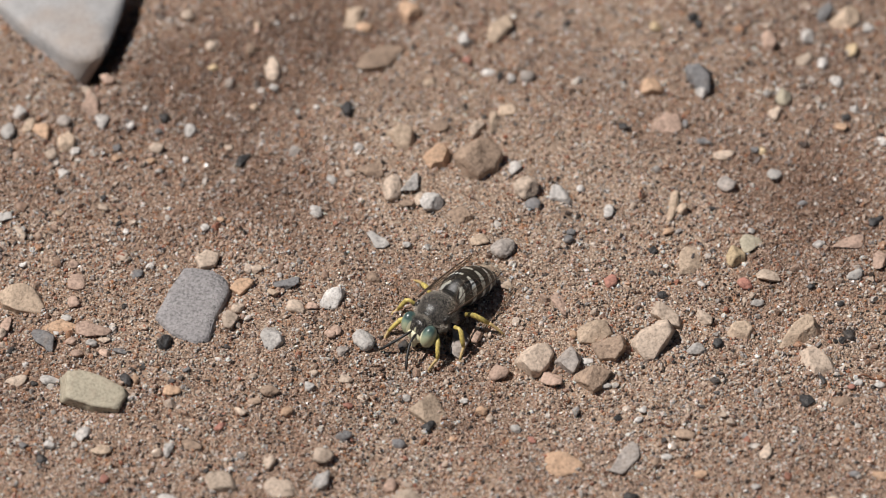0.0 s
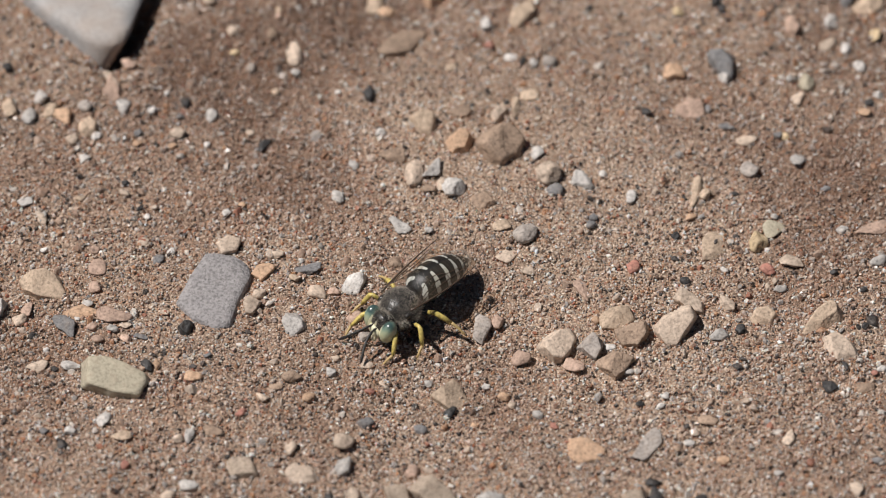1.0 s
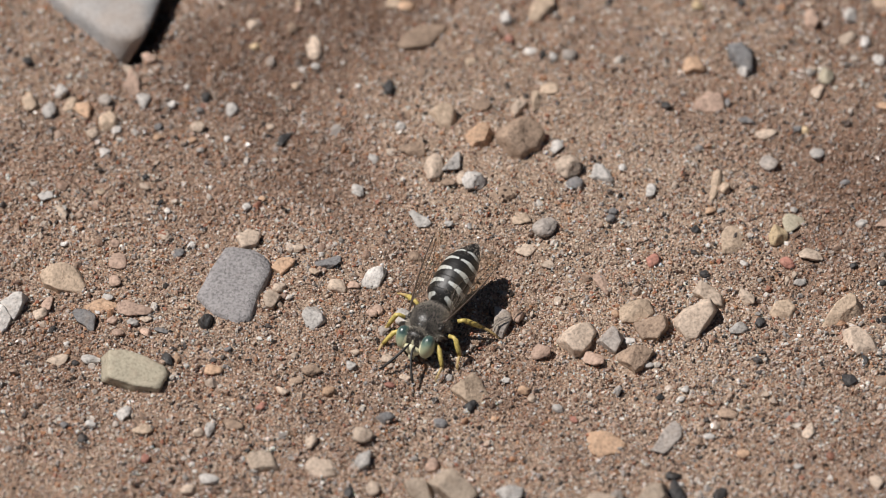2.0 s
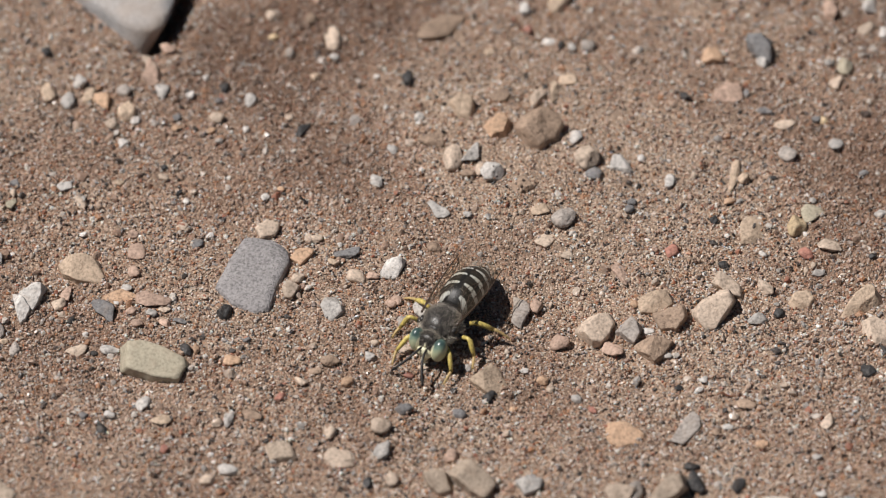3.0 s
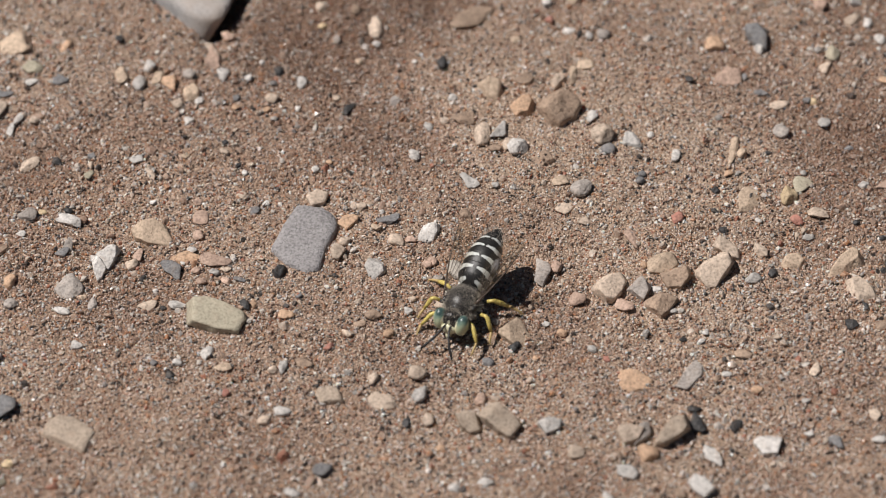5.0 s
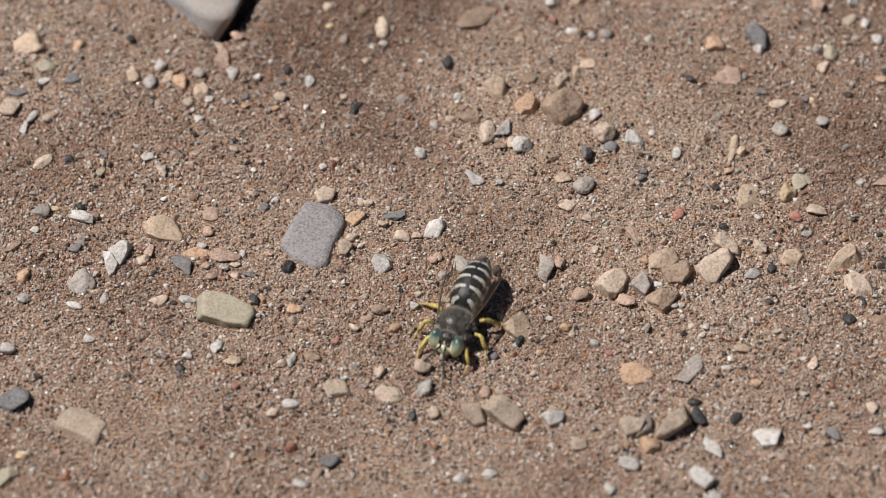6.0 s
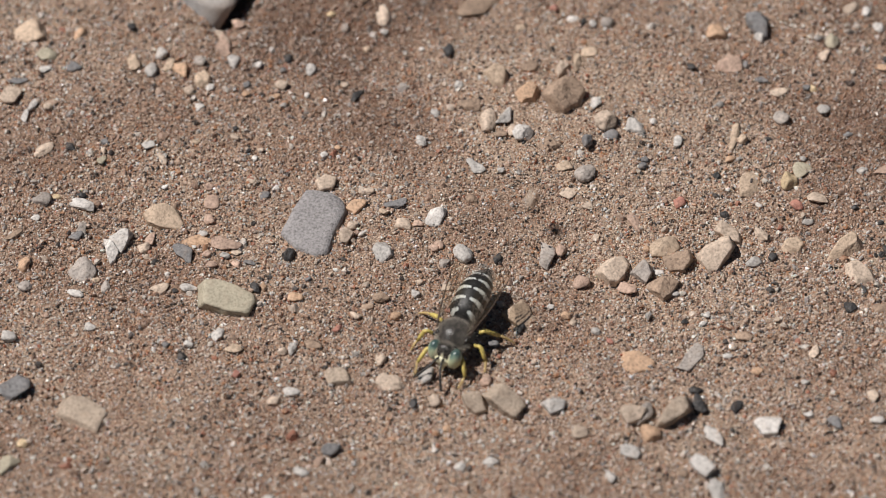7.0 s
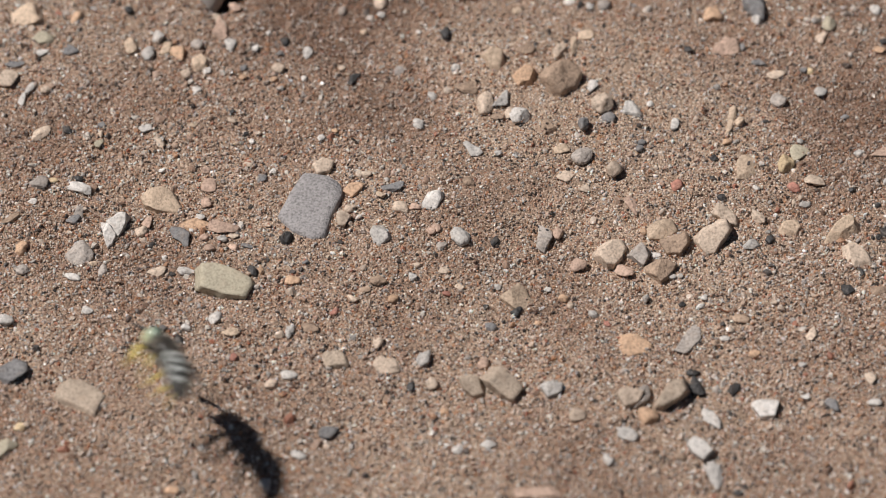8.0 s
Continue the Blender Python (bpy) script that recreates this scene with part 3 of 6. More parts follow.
stone(23.8, -56.4, 3.75, 3.75, 1, 0, 625, "white", "c", "bright white angular chip lying on sand", "stone", facets=((-152, -10, 1.24), (-129, -10, 1.14), (-47, -10, 1.58), (35, 24, 1.29), (65, 24, 1.51), (147, 24, 1.91), (240, 66, 0.85), (68, 60, 1.39), (0, -90, 1.14)), bury=0.43, rough=0.028)
stone(3.1, -45.4, 3.33, 3.33, 1, 0, 626, "pale_grey", "c", "pale grey faceted stone lying on sand", "stone", facets=((-149, -10, 1.05), (-62, -10, 0.83), (-11, -10, 1.42), (80, 24, 1.35), (110, 24, 1.35), (296, 60, 0.59), (219, 50, 0.99), (0, -90, 0.79)), bury=0.29, rough=0.028)
stone(-59.1, -13.4, 4.35, 4.35, 1, 0, 627, "pale_grey", "c", "pale chalky stone with jagged edges on sand", "stone", facets=((-152, -10, 1.0), (-142, -10, 1.02), (-23, -10, 1.05), (-7, 24, 1.44), (79, 24, 2.17), (130, 24, 1.64), (267, 72, 0.68), (145, 60, 1.19), (0, -90, 0.9)), bury=0.34, rough=0.028)
stone(-60.2, -15.4, 4.04, 4.04, 1, 0, 628, "white", "c", "white jagged stone chip with dark hole", "stone", facets=((-173, 24, 0.87), (-166, -10, 0.65), (-35, -10, 1.26), (-17, -10, 0.91), (27, 24, 1.08), (54, 24, 1.49), (316, 66, 0.59), (166, 50, 1.06), (0, -90, 0.79)), bury=0.3, rough=0.028)
stone(-5.3, 19.0, 3.42, 3.42, 1, 0, 629, "tan", "c", "tan angular stone blurred behind stone cluster", "stone", facets=((-153, 6, 1.32), (-97, 26, 1.46), (-26, 26, 1.37), (24, 6, 1.38), (108, 26, 1.42), (151, 38, 1.28), (288, 60, 0.86), (68, 50, 1.36), (0, -90, 1.15)), bury=0.43, rough=0.028)
stone(-0.6, 15.3, 3.84, 3.84, 1, 0, 630, "orange", "c", "smooth orange-tan rounded pebble beside a clod", "stone", facets=((-158, 26, 1.38), (-78, 6, 1.63), (-24, 16, 1.21), (28, 26, 1.44), (116, 6, 1.39), (147, 38, 1.15), (283, 72, 0.94), (94, 50, 1.49), (0, -90, 1.26)), bury=0.47, rough=0.028)
stone(33.0, 29.6, 3.49, 3.49, 1, 0, 631, "slate", "c", "blue-grey angular slate piece on sand", "stone", facets=((-140, 6, 1.14), (-100, 38, 1.37), (-4, 6, 1.47), (22, 38, 1.27), (83, 16, 1.51), (-174, 6, 1.52), (252, 60, 0.72), (197, 50, 1.18), (0, -90, 0.96)), bury=0.36, rough=0.028)
stone(-8.0, 34.4, 6.76, 3.53, 1.20, 46, 24, "brown", "f", "mid-sized flat brown stone bedded flat in brown sand", "stone", bury=0.05)
stone(31.1, -1.7, 5.50, 3.73, 1.31, 58, 26, "tan", "f", "mid-sized flat tan stone bedded flat in brown sand", "stone", bury=0.05)
stone(-74.4, 27.5, 5.99, 3.93, 2.13, -171, 27, "tan", "a", "mid-sized angular tan stone lying on brown sand", "stone", bury=0.12)
stone(22.6, -35.2, 5.82, 3.34, 1.31, 80, 29, "grey", "f", "mid-sized flat dusty grey stone bedded flat in brown sand", "stone", bury=-0.12)
stone(52.6, 41.1, 4.47, 3.48, 2.07, 57, 35, "tan", "a", "mid-sized angular tan stone lying on brown sand", "stone", bury=0.12)
stone(28.9, 21.5, 4.01, 3.70, 2.07, 48, 36, "pinkish", "a", "mid-sized angular pinkish tan stone lying on brown sand", "stone", bury=0.12)
stone(-27.4, -39.1, 4.73, 3.35, 1.09, 142, 38, "dun", "f", "mid-sized flat grey stone bedded flat in brown sand", "stone", bury=0.05)
stone(7.4, 39.3, 5.26, 3.05, 1.20, 80, 39, "tan", "f", "mid-sized flat tan stone bedded flat in brown sand", "stone", bury=0.05)
stone(-72.7, -42.1, 4.94, 3.58, 2.02, -144, 40, "slate", "a", "mid-sized angular dark slate-grey stone lying on brown sand", "stone", bury=0.12)
stone(-64.1, -19.1, 4.47, 3.81, 2.44, 49, 41, "grey", "a", "mid-sized angular pinkish grey stone lying on brown sand", "stone")
stone(-45.4, 25.8, 5.14, 2.68, 1.03, 108, 43, "pinkish", "f", "mid-sized flat pinkish tan stone bedded flat in brown sand", "stone", bury=0.05)
stone(-20.1, -39.9, 4.00, 3.38, 1.03, 0, 44, "cream", "f", "mid-sized flat cream stone bedded flat in brown sand", "stone", bury=0.05)
stone(10.6, 9.6, 3.66, 3.22, 2.16, 74, 47, "cream", "r", "mid-sized rounded cream stone lying on brown sand", "stone")
stone(1.4, -64.5, 6.78, 2.33, 0.71, 0, 48, "pinkish", "f", "mid-sized flat pinkish tan stone bedded flat in brown sand", "stone", bury=0.05)
stone(-43.8, -14.2, 4.57, 2.63, 0.80, 0, 50, "pinkish", "f", "mid-sized flat pinkish tan stone bedded flat in brown sand", "stone", bury=0.05)
stone(-4.3, 42.7, 3.49, 3.07, 2.11, 90, 51, "orange", "r", "mid-sized rounded orange-tan stone lying on brown sand", "stone")
stone(-47.9, -13.2, 4.50, 2.50, 0.77, 164, 55, "orange", "f", "mid-sized flat orange-tan stone bedded flat in brown sand", "stone", bury=0.05)
stone(7.6, -0.5, 3.41, 3.00, 1.95, 61, 56, "grey", "r", "mid-sized rounded grey stone lying on brown sand", "stone")
stone(-6.5, 9.5, 4.13, 2.58, 1.85, 85, 59, "cream", "r", "mid-sized rounded cream stone lying on brown sand", "stone")
stone(2.2, 5.0, 3.57, 3.01, 0.91, 0, 60, "brown", "f", "mid-sized flat brown stone bedded flat in brown sand", "stone", bury=0.05)
stone(-1.5, 6.9, 3.15, 3.00, 1.90, 90, 64, "white", "r", "small rounded whitish pebble lying on brown sand")
stone(-49.8, -15.2, 4.36, 2.23, 1.32, 132, 65, "slate", "a", "mid-sized angular dark slate-grey stone lying on brown sand", "stone", bury=0.12)
stone(51.2, 1.6, 4.44, 2.25, 0.69, -172, 67, "pinkish", "f", "mid-sized flat pinkish tan stone bedded flat in brown sand", "stone", bury=0.05)
stone(25.8, -60.9, 5.42, 2.27, 0.90, 96, 69, "pale_grey", "f", "mid-sized flat pale grey stone bedded flat in brown sand", "stone", bury=0.05)
stone(-11.7, 41.5, 4.09, 2.19, 1.54, 72, 70, "tan", "r", "mid-sized rounded tan stone lying on brown sand", "stone")
stone(2.0, -15.4, 4.75, 2.45, 1.60, 78, 71, "grey", "a", "mid-sized angular grey stone lying on brown sand", "stone", bury=0.12)
stone(-9.3, 13.1, 3.73, 2.43, 0.74, -171, 72, "brown", "f", "mid-sized flat brown stone bedded flat in brown sand", "stone", bury=0.05)
stone(15.0, 9.4, 3.01, 3.00, 0.91, 90, 73, "pale_grey", "f", "small flat pale grey pebble bedded flat in brown sand", bury=0.05)
stone(38.7, 1.2, 3.32, 2.73, 0.91, 56, 74, "olive", "f", "mid-sized flat olive-grey stone bedded flat in brown sand", "stone", bury=0.05)
stone(-22.0, 31.7, 4.03, 2.15, 1.54, 96, 75, "cream", "r", "mid-sized rounded cream stone lying on brown sand", "stone")
stone(37.0, -1.1, 3.57, 2.36, 1.70, 90, 76, "yellow", "r", "mid-sized rounded yellowish stone lying on brown sand", "stone")
stone(-76.2, 15.5, 3.55, 3.18, 0.97, 0, 77, "cream", "f", "mid-sized flat cream stone bedded flat in brown sand", "stone", bury=0.05)
stone(26.9, 28.2, 3.00, 2.62, 1.41, 0, 79, "orange", "a", "small angular orange-tan pebble lying on brown sand", bury=0.12)
stone(-0.7, 20.9, 3.21, 2.58, 0.80, -156, 81, "brown", "f", "mid-sized flat brown stone bedded flat in brown sand", "stone", bury=0.05)
stone(-48.2, 19.0, 3.38, 2.29, 1.65, 90, 82, "tan", "r", "mid-sized rounded tan stone lying on brown sand", "stone")
stone(16.7, -50.1, 3.17, 2.90, 1.92, 90, 83, "orange", "r", "small rounded orange-tan pebble lying on brown sand")
stone(-9.9, -16.0, 3.40, 2.72, 1.80, 123, 84, "pale_grey", "r", "mid-sized rounded pale grey stone lying on brown sand", "stone")
stone(-64.8, -6.0, 4.16, 2.24, 1.28, 144, 85, "white", "a", "mid-sized angular whitish stone lying on brown sand", "stone", bury=0.12)
stone(-73.1, -55.5, 3.74, 2.46, 1.38, -147, 87, "olive", "a", "mid-sized angular olive-grey stone lying on brown sand", "stone", bury=0.12)
stone(15.8, -46.7, 4.42, 2.16, 1.51, 70, 88, "grey", "r", "mid-sized rounded grey stone lying on brown sand", "stone")
stone(49.7, 42.4, 3.91, 1.94, 1.27, 84, 89, "slate", "a", "mid-sized angular dark slate-grey stone lying on brown sand", "stone", bury=0.12)
stone(29.2, 7.6, 5.95, 1.30, 0.51, 79, 90, "tan", "f", "mid-sized flat tan stone bedded flat in brown sand", "stone", bury=0.05)
stone(25.4, -50.1, 4.47, 2.14, 0.77, 121, 91, "pale_grey", "f", "mid-sized flat pale grey stone bedded flat in brown sand", "stone", bury=0.05)
stone(6.9, -20.5, 2.64, 2.50, 1.59, 90, 92, "pinkish", "r", "small rounded pinkish tan pebble lying on brown sand")
stone(4.4, 20.7, 3.21, 2.16, 1.41, 81, 93, "cream", "a", "mid-sized angular cream stone lying on brown sand", "stone", bury=0.12)
stone(-4.0, 10.1, 3.36, 2.06, 1.32, 73, 94, "pale_grey", "a", "mid-sized angular pale grey stone lying on brown sand", "stone", bury=0.12)
stone(42.2, 36.4, 3.66, 1.87, 1.34, 100, 95, "pinkish", "r", "mid-sized rounded pinkish tan stone lying on brown sand", "stone")
stone(5.3, -3.7, 2.92, 2.39, 0.74, -155, 96, "cream", "f", "small flat cream pebble bedded flat in brown sand", bury=0.05)
stone(13.6, -22.0, 3.01, 2.17, 1.23, 145, 97, "pinkish", "a", "small angular pinkish tan pebble lying on brown sand", bury=0.12)
stone(-70.9, 5.1, 3.65, 2.32, 1.38, 52, 98, "cream", "a", "mid-sized angular cream stone lying on brown sand", "stone", bury=0.12)
stone(46.9, 33.3, 2.76, 2.32, 1.27, -156, 99, "cream", "a", "small angular cream pebble lying on brown sand", bury=0.12)
stone(23.3, -43.8, 3.90, 2.21, 1.44, 102, 100, "black", "a", "mid-sized angular blackish stone lying on brown sand", "stone", bury=0.12)
stone(41.0, -4.5, 3.14, 2.16, 0.66, 0, 101, "cream", "f", "small flat cream pebble bedded flat in brown sand", bury=0.05)
stone(43.9, 26.2, 2.62, 2.30, 1.49, 121, 102, "olive", "r", "small rounded olive-grey pebble lying on brown sand")
stone(-51.6, 20.5, 2.62, 2.29, 1.41, 90, 103, "orange", "a", "small angular orange-tan pebble lying on brown sand", bury=0.12)
stone(14.8, -9.6, 3.67, 1.79, 0.69, 109, 104, "pinkish", "f", "mid-sized flat pinkish tan stone bedded flat in brown sand", "stone", bury=0.05)
stone(36.1, 11.5, 2.43, 2.38, 1.44, 0, 106, "grey", "r", "small rounded grey pebble lying on brown sand")
stone(13.7, -53.7, 3.02, 2.50, 1.44, 133, 107, "pale_grey", "a", "small angular pale grey pebble lying on brown sand", bury=0.12)
stone(55.2, -1.7, 3.29, 1.86, 1.34, 90, 108, "pinkish", "r", "mid-sized rounded pinkish tan stone lying on brown sand", "stone")
stone(32.7, -11.5, 3.19, 1.91, 1.23, 108, 109, "cream", "a", "small angular cream pebble lying on brown sand", bury=0.12)
stone(-15.0, -38.9, 2.94, 2.02, 1.32, 81, 110, "pale_grey", "a", "small angular pale grey pebble lying on brown sand", bury=0.12)
stone(-19.6, -6.5, 3.30, 1.74, 0.94, -172, 112, "slate", "a", "mid-sized angular dark slate-grey stone lying on brown sand", "stone", bury=0.12)
stone(-71.1, 23.1, 3.13, 2.49, 0.77, -156, 113, "olive", "f", "small flat olive-grey pebble bedded flat in brown sand", bury=0.05)
stone(33.4, 28.0, 3.06, 1.88, 1.23, 101, 114, "pale_grey", "a", "small angular pale grey pebble lying on brown sand", bury=0.12)
stone(-8.3, 1.3, 3.37, 1.77, 0.63, 125, 115, "pale_grey", "f", "mid-sized flat pale grey stone bedded flat in brown sand", "stone", bury=0.05)
stone(-18.4, -10.6, 2.61, 2.06, 1.13, 159, 116, "cream", "a", "small angular cream pebble lying on brown sand", bury=0.12)
stone(-70.7, -5.0, 2.90, 2.31, 1.39, 0, 117, "grey", "r", "small rounded grey pebble lying on brown sand")
stone(-55.8, 20.3, 2.60, 2.00, 1.44, 90, 118, "pale_grey", "r", "small rounded pale grey pebble lying on brown sand")
stone(-53.2, -22.1, 3.00, 1.88, 0.57, 0, 119, "cream", "f", "small flat cream pebble bedded flat in brown sand", bury=0.05)
stone(29.7, -31.8, 2.89, 1.95, 0.63, 144, 120, "brown", "f", "small flat brown pebble bedded flat in brown sand", bury=0.05)
stone(-43.8, 22.1, 2.91, 1.86, 1.23, 90, 121, "pale_grey", "a", "small angular pale grey pebble lying on brown sand", bury=0.12)
stone(47.4, 37.9, 3.13, 1.72, 1.13, 84, 123, "pale_grey", "a", "small angular pale grey pebble lying on brown sand", bury=0.12)
stone(31.6, -17.1, 2.57, 1.92, 1.04, 0, 124, "pale_grey", "a", "small angular pale grey pebble lying on brown sand", bury=0.12)
stone(-28.0, -52.1, 2.90, 2.17, 1.17, 0, 125, "slate", "a", "small angular dark slate-grey pebble lying on brown sand", bury=0.12)
stone(-42.1, -34.1, 2.71, 1.88, 0.57, 0, 126, "tan", "f", "small flat tan pebble bedded flat in brown sand", bury=0.05)
stone(-21.5, -24.5, 2.58, 1.78, 1.08, 171, 127, "brown", "r", "small rounded brown pebble lying on brown sand")
stone(6.8, -49.9, 2.42, 2.40, 1.45, 0, 128, "cream", "r", "small rounded cream pebble lying on brown sand")
stone(8.2, 24.3, 2.43, 2.07, 0.63, 0, 129, "tan", "f", "small flat tan pebble bedded flat in brown sand", bury=0.05)
stone(-58.3, 21.5, 3.29, 1.86, 1.34, 84, 130, "tan", "r", "mid-sized rounded tan stone lying on brown sand", "stone")
stone(6.5, 21.8, 3.80, 1.29, 0.85, 83, 131, "tan", "a", "mid-sized angular tan stone lying on brown sand", "stone", bury=0.12)
stone(4.7, 0.8, 2.57, 1.88, 0.57, 0, 132, "tan", "f", "small flat tan pebble bedded flat in brown sand", bury=0.05)
stone(49.5, -25.9, 2.47, 1.81, 0.99, -161, 133, "brown", "a", "small angular brown pebble lying on brown sand", bury=0.12)
stone(-44.4, -31.3, 2.53, 1.76, 1.04, 49, 134, "pale_grey", "a", "small angular pale grey pebble lying on brown sand", bury=0.12)
stone(42.3, 13.2, 2.18, 2.00, 1.18, 90, 135, "pale_grey", "a", "small angular pale grey pebble lying on brown sand", bury=0.12)
stone(11.4, 7.5, 2.14, 1.96, 1.18, 0, 136, "slate", "r", "small rounded dark slate-grey pebble lying on brown sand")
stone(-31.0, -33.2, 2.71, 1.69, 0.51, 0, 137, "brown", "f", "small flat brown pebble bedded flat in brown sand", bury=0.05)
stone(35.9, 16.7, 2.86, 1.60, 0.49, 0, 138, "cream", "f", "small flat cream pebble bedded flat in brown sand", bury=0.05)
stone(-54.4, 23.8, 2.41, 1.75, 1.23, 76, 139, "pale_grey", "r", "small rounded pale grey pebble lying on brown sand")
stone(-48.7, 22.2, 2.04, 2.00, 1.23, 90, 140, "grey", "r", "small rounded grey pebble lying on brown sand")
stone(2.8, 37.3, 2.45, 1.75, 1.13, 77, 141, "pale_grey", "a", "small angular pale grey pebble lying on brown sand", bury=0.12)
stone(-53.2, 21.6, 2.72, 1.59, 1.04, 79, 142, "tan", "a", "small angular tan pebble lying on brown sand", bury=0.12)
stone(-12.5, 24.7, 2.75, 1.58, 1.04, 84, 143, "black", "a", "small angular blackish pebble lying on brown sand", bury=0.12)
stone(9.2, 13.6, 2.75, 1.58, 1.04, 84, 144, "pale_grey", "a", "small angular pale grey pebble lying on brown sand", bury=0.12)
stone(-6.5, -39.5, 2.04, 1.93, 1.23, 90, 145, "pinkish", "r", "small rounded pinkish tan pebble lying on brown sand")
stone(-48.9, -22.2, 2.71, 1.45, 0.87, 0, 146, "pale_grey", "r", "small rounded pale grey pebble lying on brown sand")
stone(42.6, 23.8, 2.50, 1.66, 1.08, 80, 147, "cream", "a", "small angular cream pebble lying on brown sand", bury=0.12)
stone(39.9, -34.7, 2.86, 1.47, 0.94, 71, 149, "cream", "a", "small angular cream pebble lying on brown sand", bury=0.12)
stone(-67.1, 20.8, 2.58, 2.12, 0.65, 0, 150, "slate", "f", "small flat dark slate-grey pebble bedded flat in brown sand", bury=0.05)
stone(-32.1, -56.3, 2.58, 1.97, 1.06, 0, 151, "pale_grey", "a", "small angular pale grey pebble lying on brown sand", bury=0.12)
stone(38.0, -5.8, 2.14, 1.79, 1.08, 0, 152, "red", "r", "small rounded reddish pebble lying on brown sand")
stone(52.9, 35.3, 2.55, 1.58, 1.04, 85, 153, "yellow", "a", "small angular yellowish pebble lying on brown sand", bury=0.12)
stone(-16.1, 6.6, 2.33, 1.78, 0.63, 116, 154, "pale_grey", "f", "small flat pale grey pebble bedded flat in brown sand", bury=0.05)
stone(-21.5, -36.1, 2.23, 1.74, 1.04, 123, 155, "cream", "a", "small angular cream pebble lying on brown sand", bury=0.12)
stone(-72.6, -18.0, 2.62, 1.90, 1.17, 63, 156, "orange", "a", "small angular orange-tan pebble lying on brown sand", bury=0.12)
stone(42.6, -47.8, 2.90, 1.81, 0.61, 132, 157, "slate", "f", "small flat dark slate-grey pebble bedded flat in brown sand", bury=0.05)
stone(-10.2, 39.8, 2.14, 1.70, 1.03, 0, 158, "orange", "r", "small rounded orange-tan pebble lying on brown sand")
stone(-45.4, 27.1, 3.25, 1.25, 0.43, 134, 159, "cream", "f", "mid-sized flat cream stone bedded flat in brown sand", "stone", bury=0.05)
stone(-36.6, 17.6, 2.04, 1.80, 0.99, -151, 160, "cream", "a", "small angular cream pebble lying on brown sand", bury=0.12)
stone(-8.7, -5.3, 2.00, 1.83, 0.99, 0, 161, "brown", "a", "small angular brown pebble lying on brown sand", bury=0.12)
stone(45.0, -25.5, 2.13, 1.73, 0.99, 136, 162, "black", "a", "small angular blackish pebble lying on brown sand", bury=0.12)
stone(53.9, -38.1, 2.43, 1.60, 0.49, 0, 163, "orange", "f", "small flat orange-tan pebble bedded flat in brown sand", bury=0.05)
stone(51.9, -4.5, 2.52, 1.45, 0.85, -136, 164, "pale_grey", "a", "small angular pale grey pebble lying on brown sand", bury=0.12)
stone(-33.6, -25.0, 2.29, 1.53, 0.93, 172, 165, "orange", "r", "small rounded orange-tan pebble lying on brown sand")
stone(-33.8, -41.6, 2.58, 1.73, 1.05, 0, 166, "pale_grey", "r", "small rounded pale grey pebble lying on brown sand")
stone(-32.5, 21.0, 2.20, 1.65, 1.04, 70, 167, "pale_grey", "a", "small angular pale grey pebble lying on brown sand", bury=0.12)
stone(10.9, 30.1, 1.87, 1.86, 1.13, 90, 168, "grey", "r", "small rounded grey pebble lying on brown sand")
stone(-43.3, 29.7, 2.00, 1.70, 1.03, 0, 169, "pinkish", "r", "small rounded pinkish tan pebble lying on brown sand")
stone(-25.7, 16.5, 2.95, 1.21, 0.75, 61, 170, "black", "a", "small angular blackish pebble lying on brown sand", bury=0.12)
stone(-33.9, -33.9, 2.47, 1.43, 0.94, 84, 171, "pale_grey", "a", "small angular pale grey pebble lying on brown sand", bury=0.12)
stone(-25.8, -10.7, 1.99, 1.63, 1.08, 61, 172, "cream", "r", "small rounded cream pebble lying on brown sand")
stone(-66.5, 27.3, 2.93, 1.50, 0.96, 70, 173, "orange", "a", "small angular orange-tan pebble lying on brown sand", bury=0.12)
stone(-54.8, -12.3, 2.48, 1.43, 0.57, 90, 174, "pinkish", "f", "small flat pinkish tan pebble bedded flat in brown sand", bury=0.05)
stone(28.8, -44.5, 2.52, 1.69, 1.06, 68, 175, "black", "a", "small angular blackish pebble lying on brown sand", bury=0.12)
stone(50.7, 29.3, 1.79, 1.71, 1.08, 90, 176, "pale_grey", "r", "small rounded pale grey pebble lying on brown sand")
stone(-13.6, -43.3, 2.43, 1.69, 1.12, 90, 177, "cream", "a", "small angular cream pebble lying on brown sand", bury=0.12)
stone(-36.7, -61.8, 2.26, 1.78, 1.06, 122, 178, "pale_grey", "a", "small angular pale grey pebble lying on brown sand", bury=0.12)
stone(21.1, -5.6, 1.97, 1.57, 0.90, -138, 179, "red", "a", "small angular reddish pebble lying on brown sand", bury=0.12)
stone(47.9, -42.9, 2.41, 1.76, 0.61, 122, 180, "cream", "f", "small flat cream pebble bedded flat in brown sand", bury=0.05)
stone(-10.0, -16.2, 2.46, 1.30, 0.85, 78, 181, "pale_grey", "a", "small angular pale grey pebble lying on brown sand", bury=0.12)
stone(-50.1, 16.2, 1.71, 1.70, 1.03, 0, 182, "cream", "r", "small rounded cream pebble lying on brown sand")
stone(-29.9, 35.6, 1.71, 1.70, 1.03, 0, 183, "cream", "r", "small rounded cream pebble lying on brown sand")
stone(-33.2, 41.0, 1.71, 1.70, 1.03, 0, 184, "cream", "r", "small rounded cream pebble lying on brown sand")
stone(-46.4, -9.1, 2.00, 1.52, 0.94, 113, 185, "pinkish", "a", "small angular pinkish tan pebble lying on brown sand", bury=0.12)
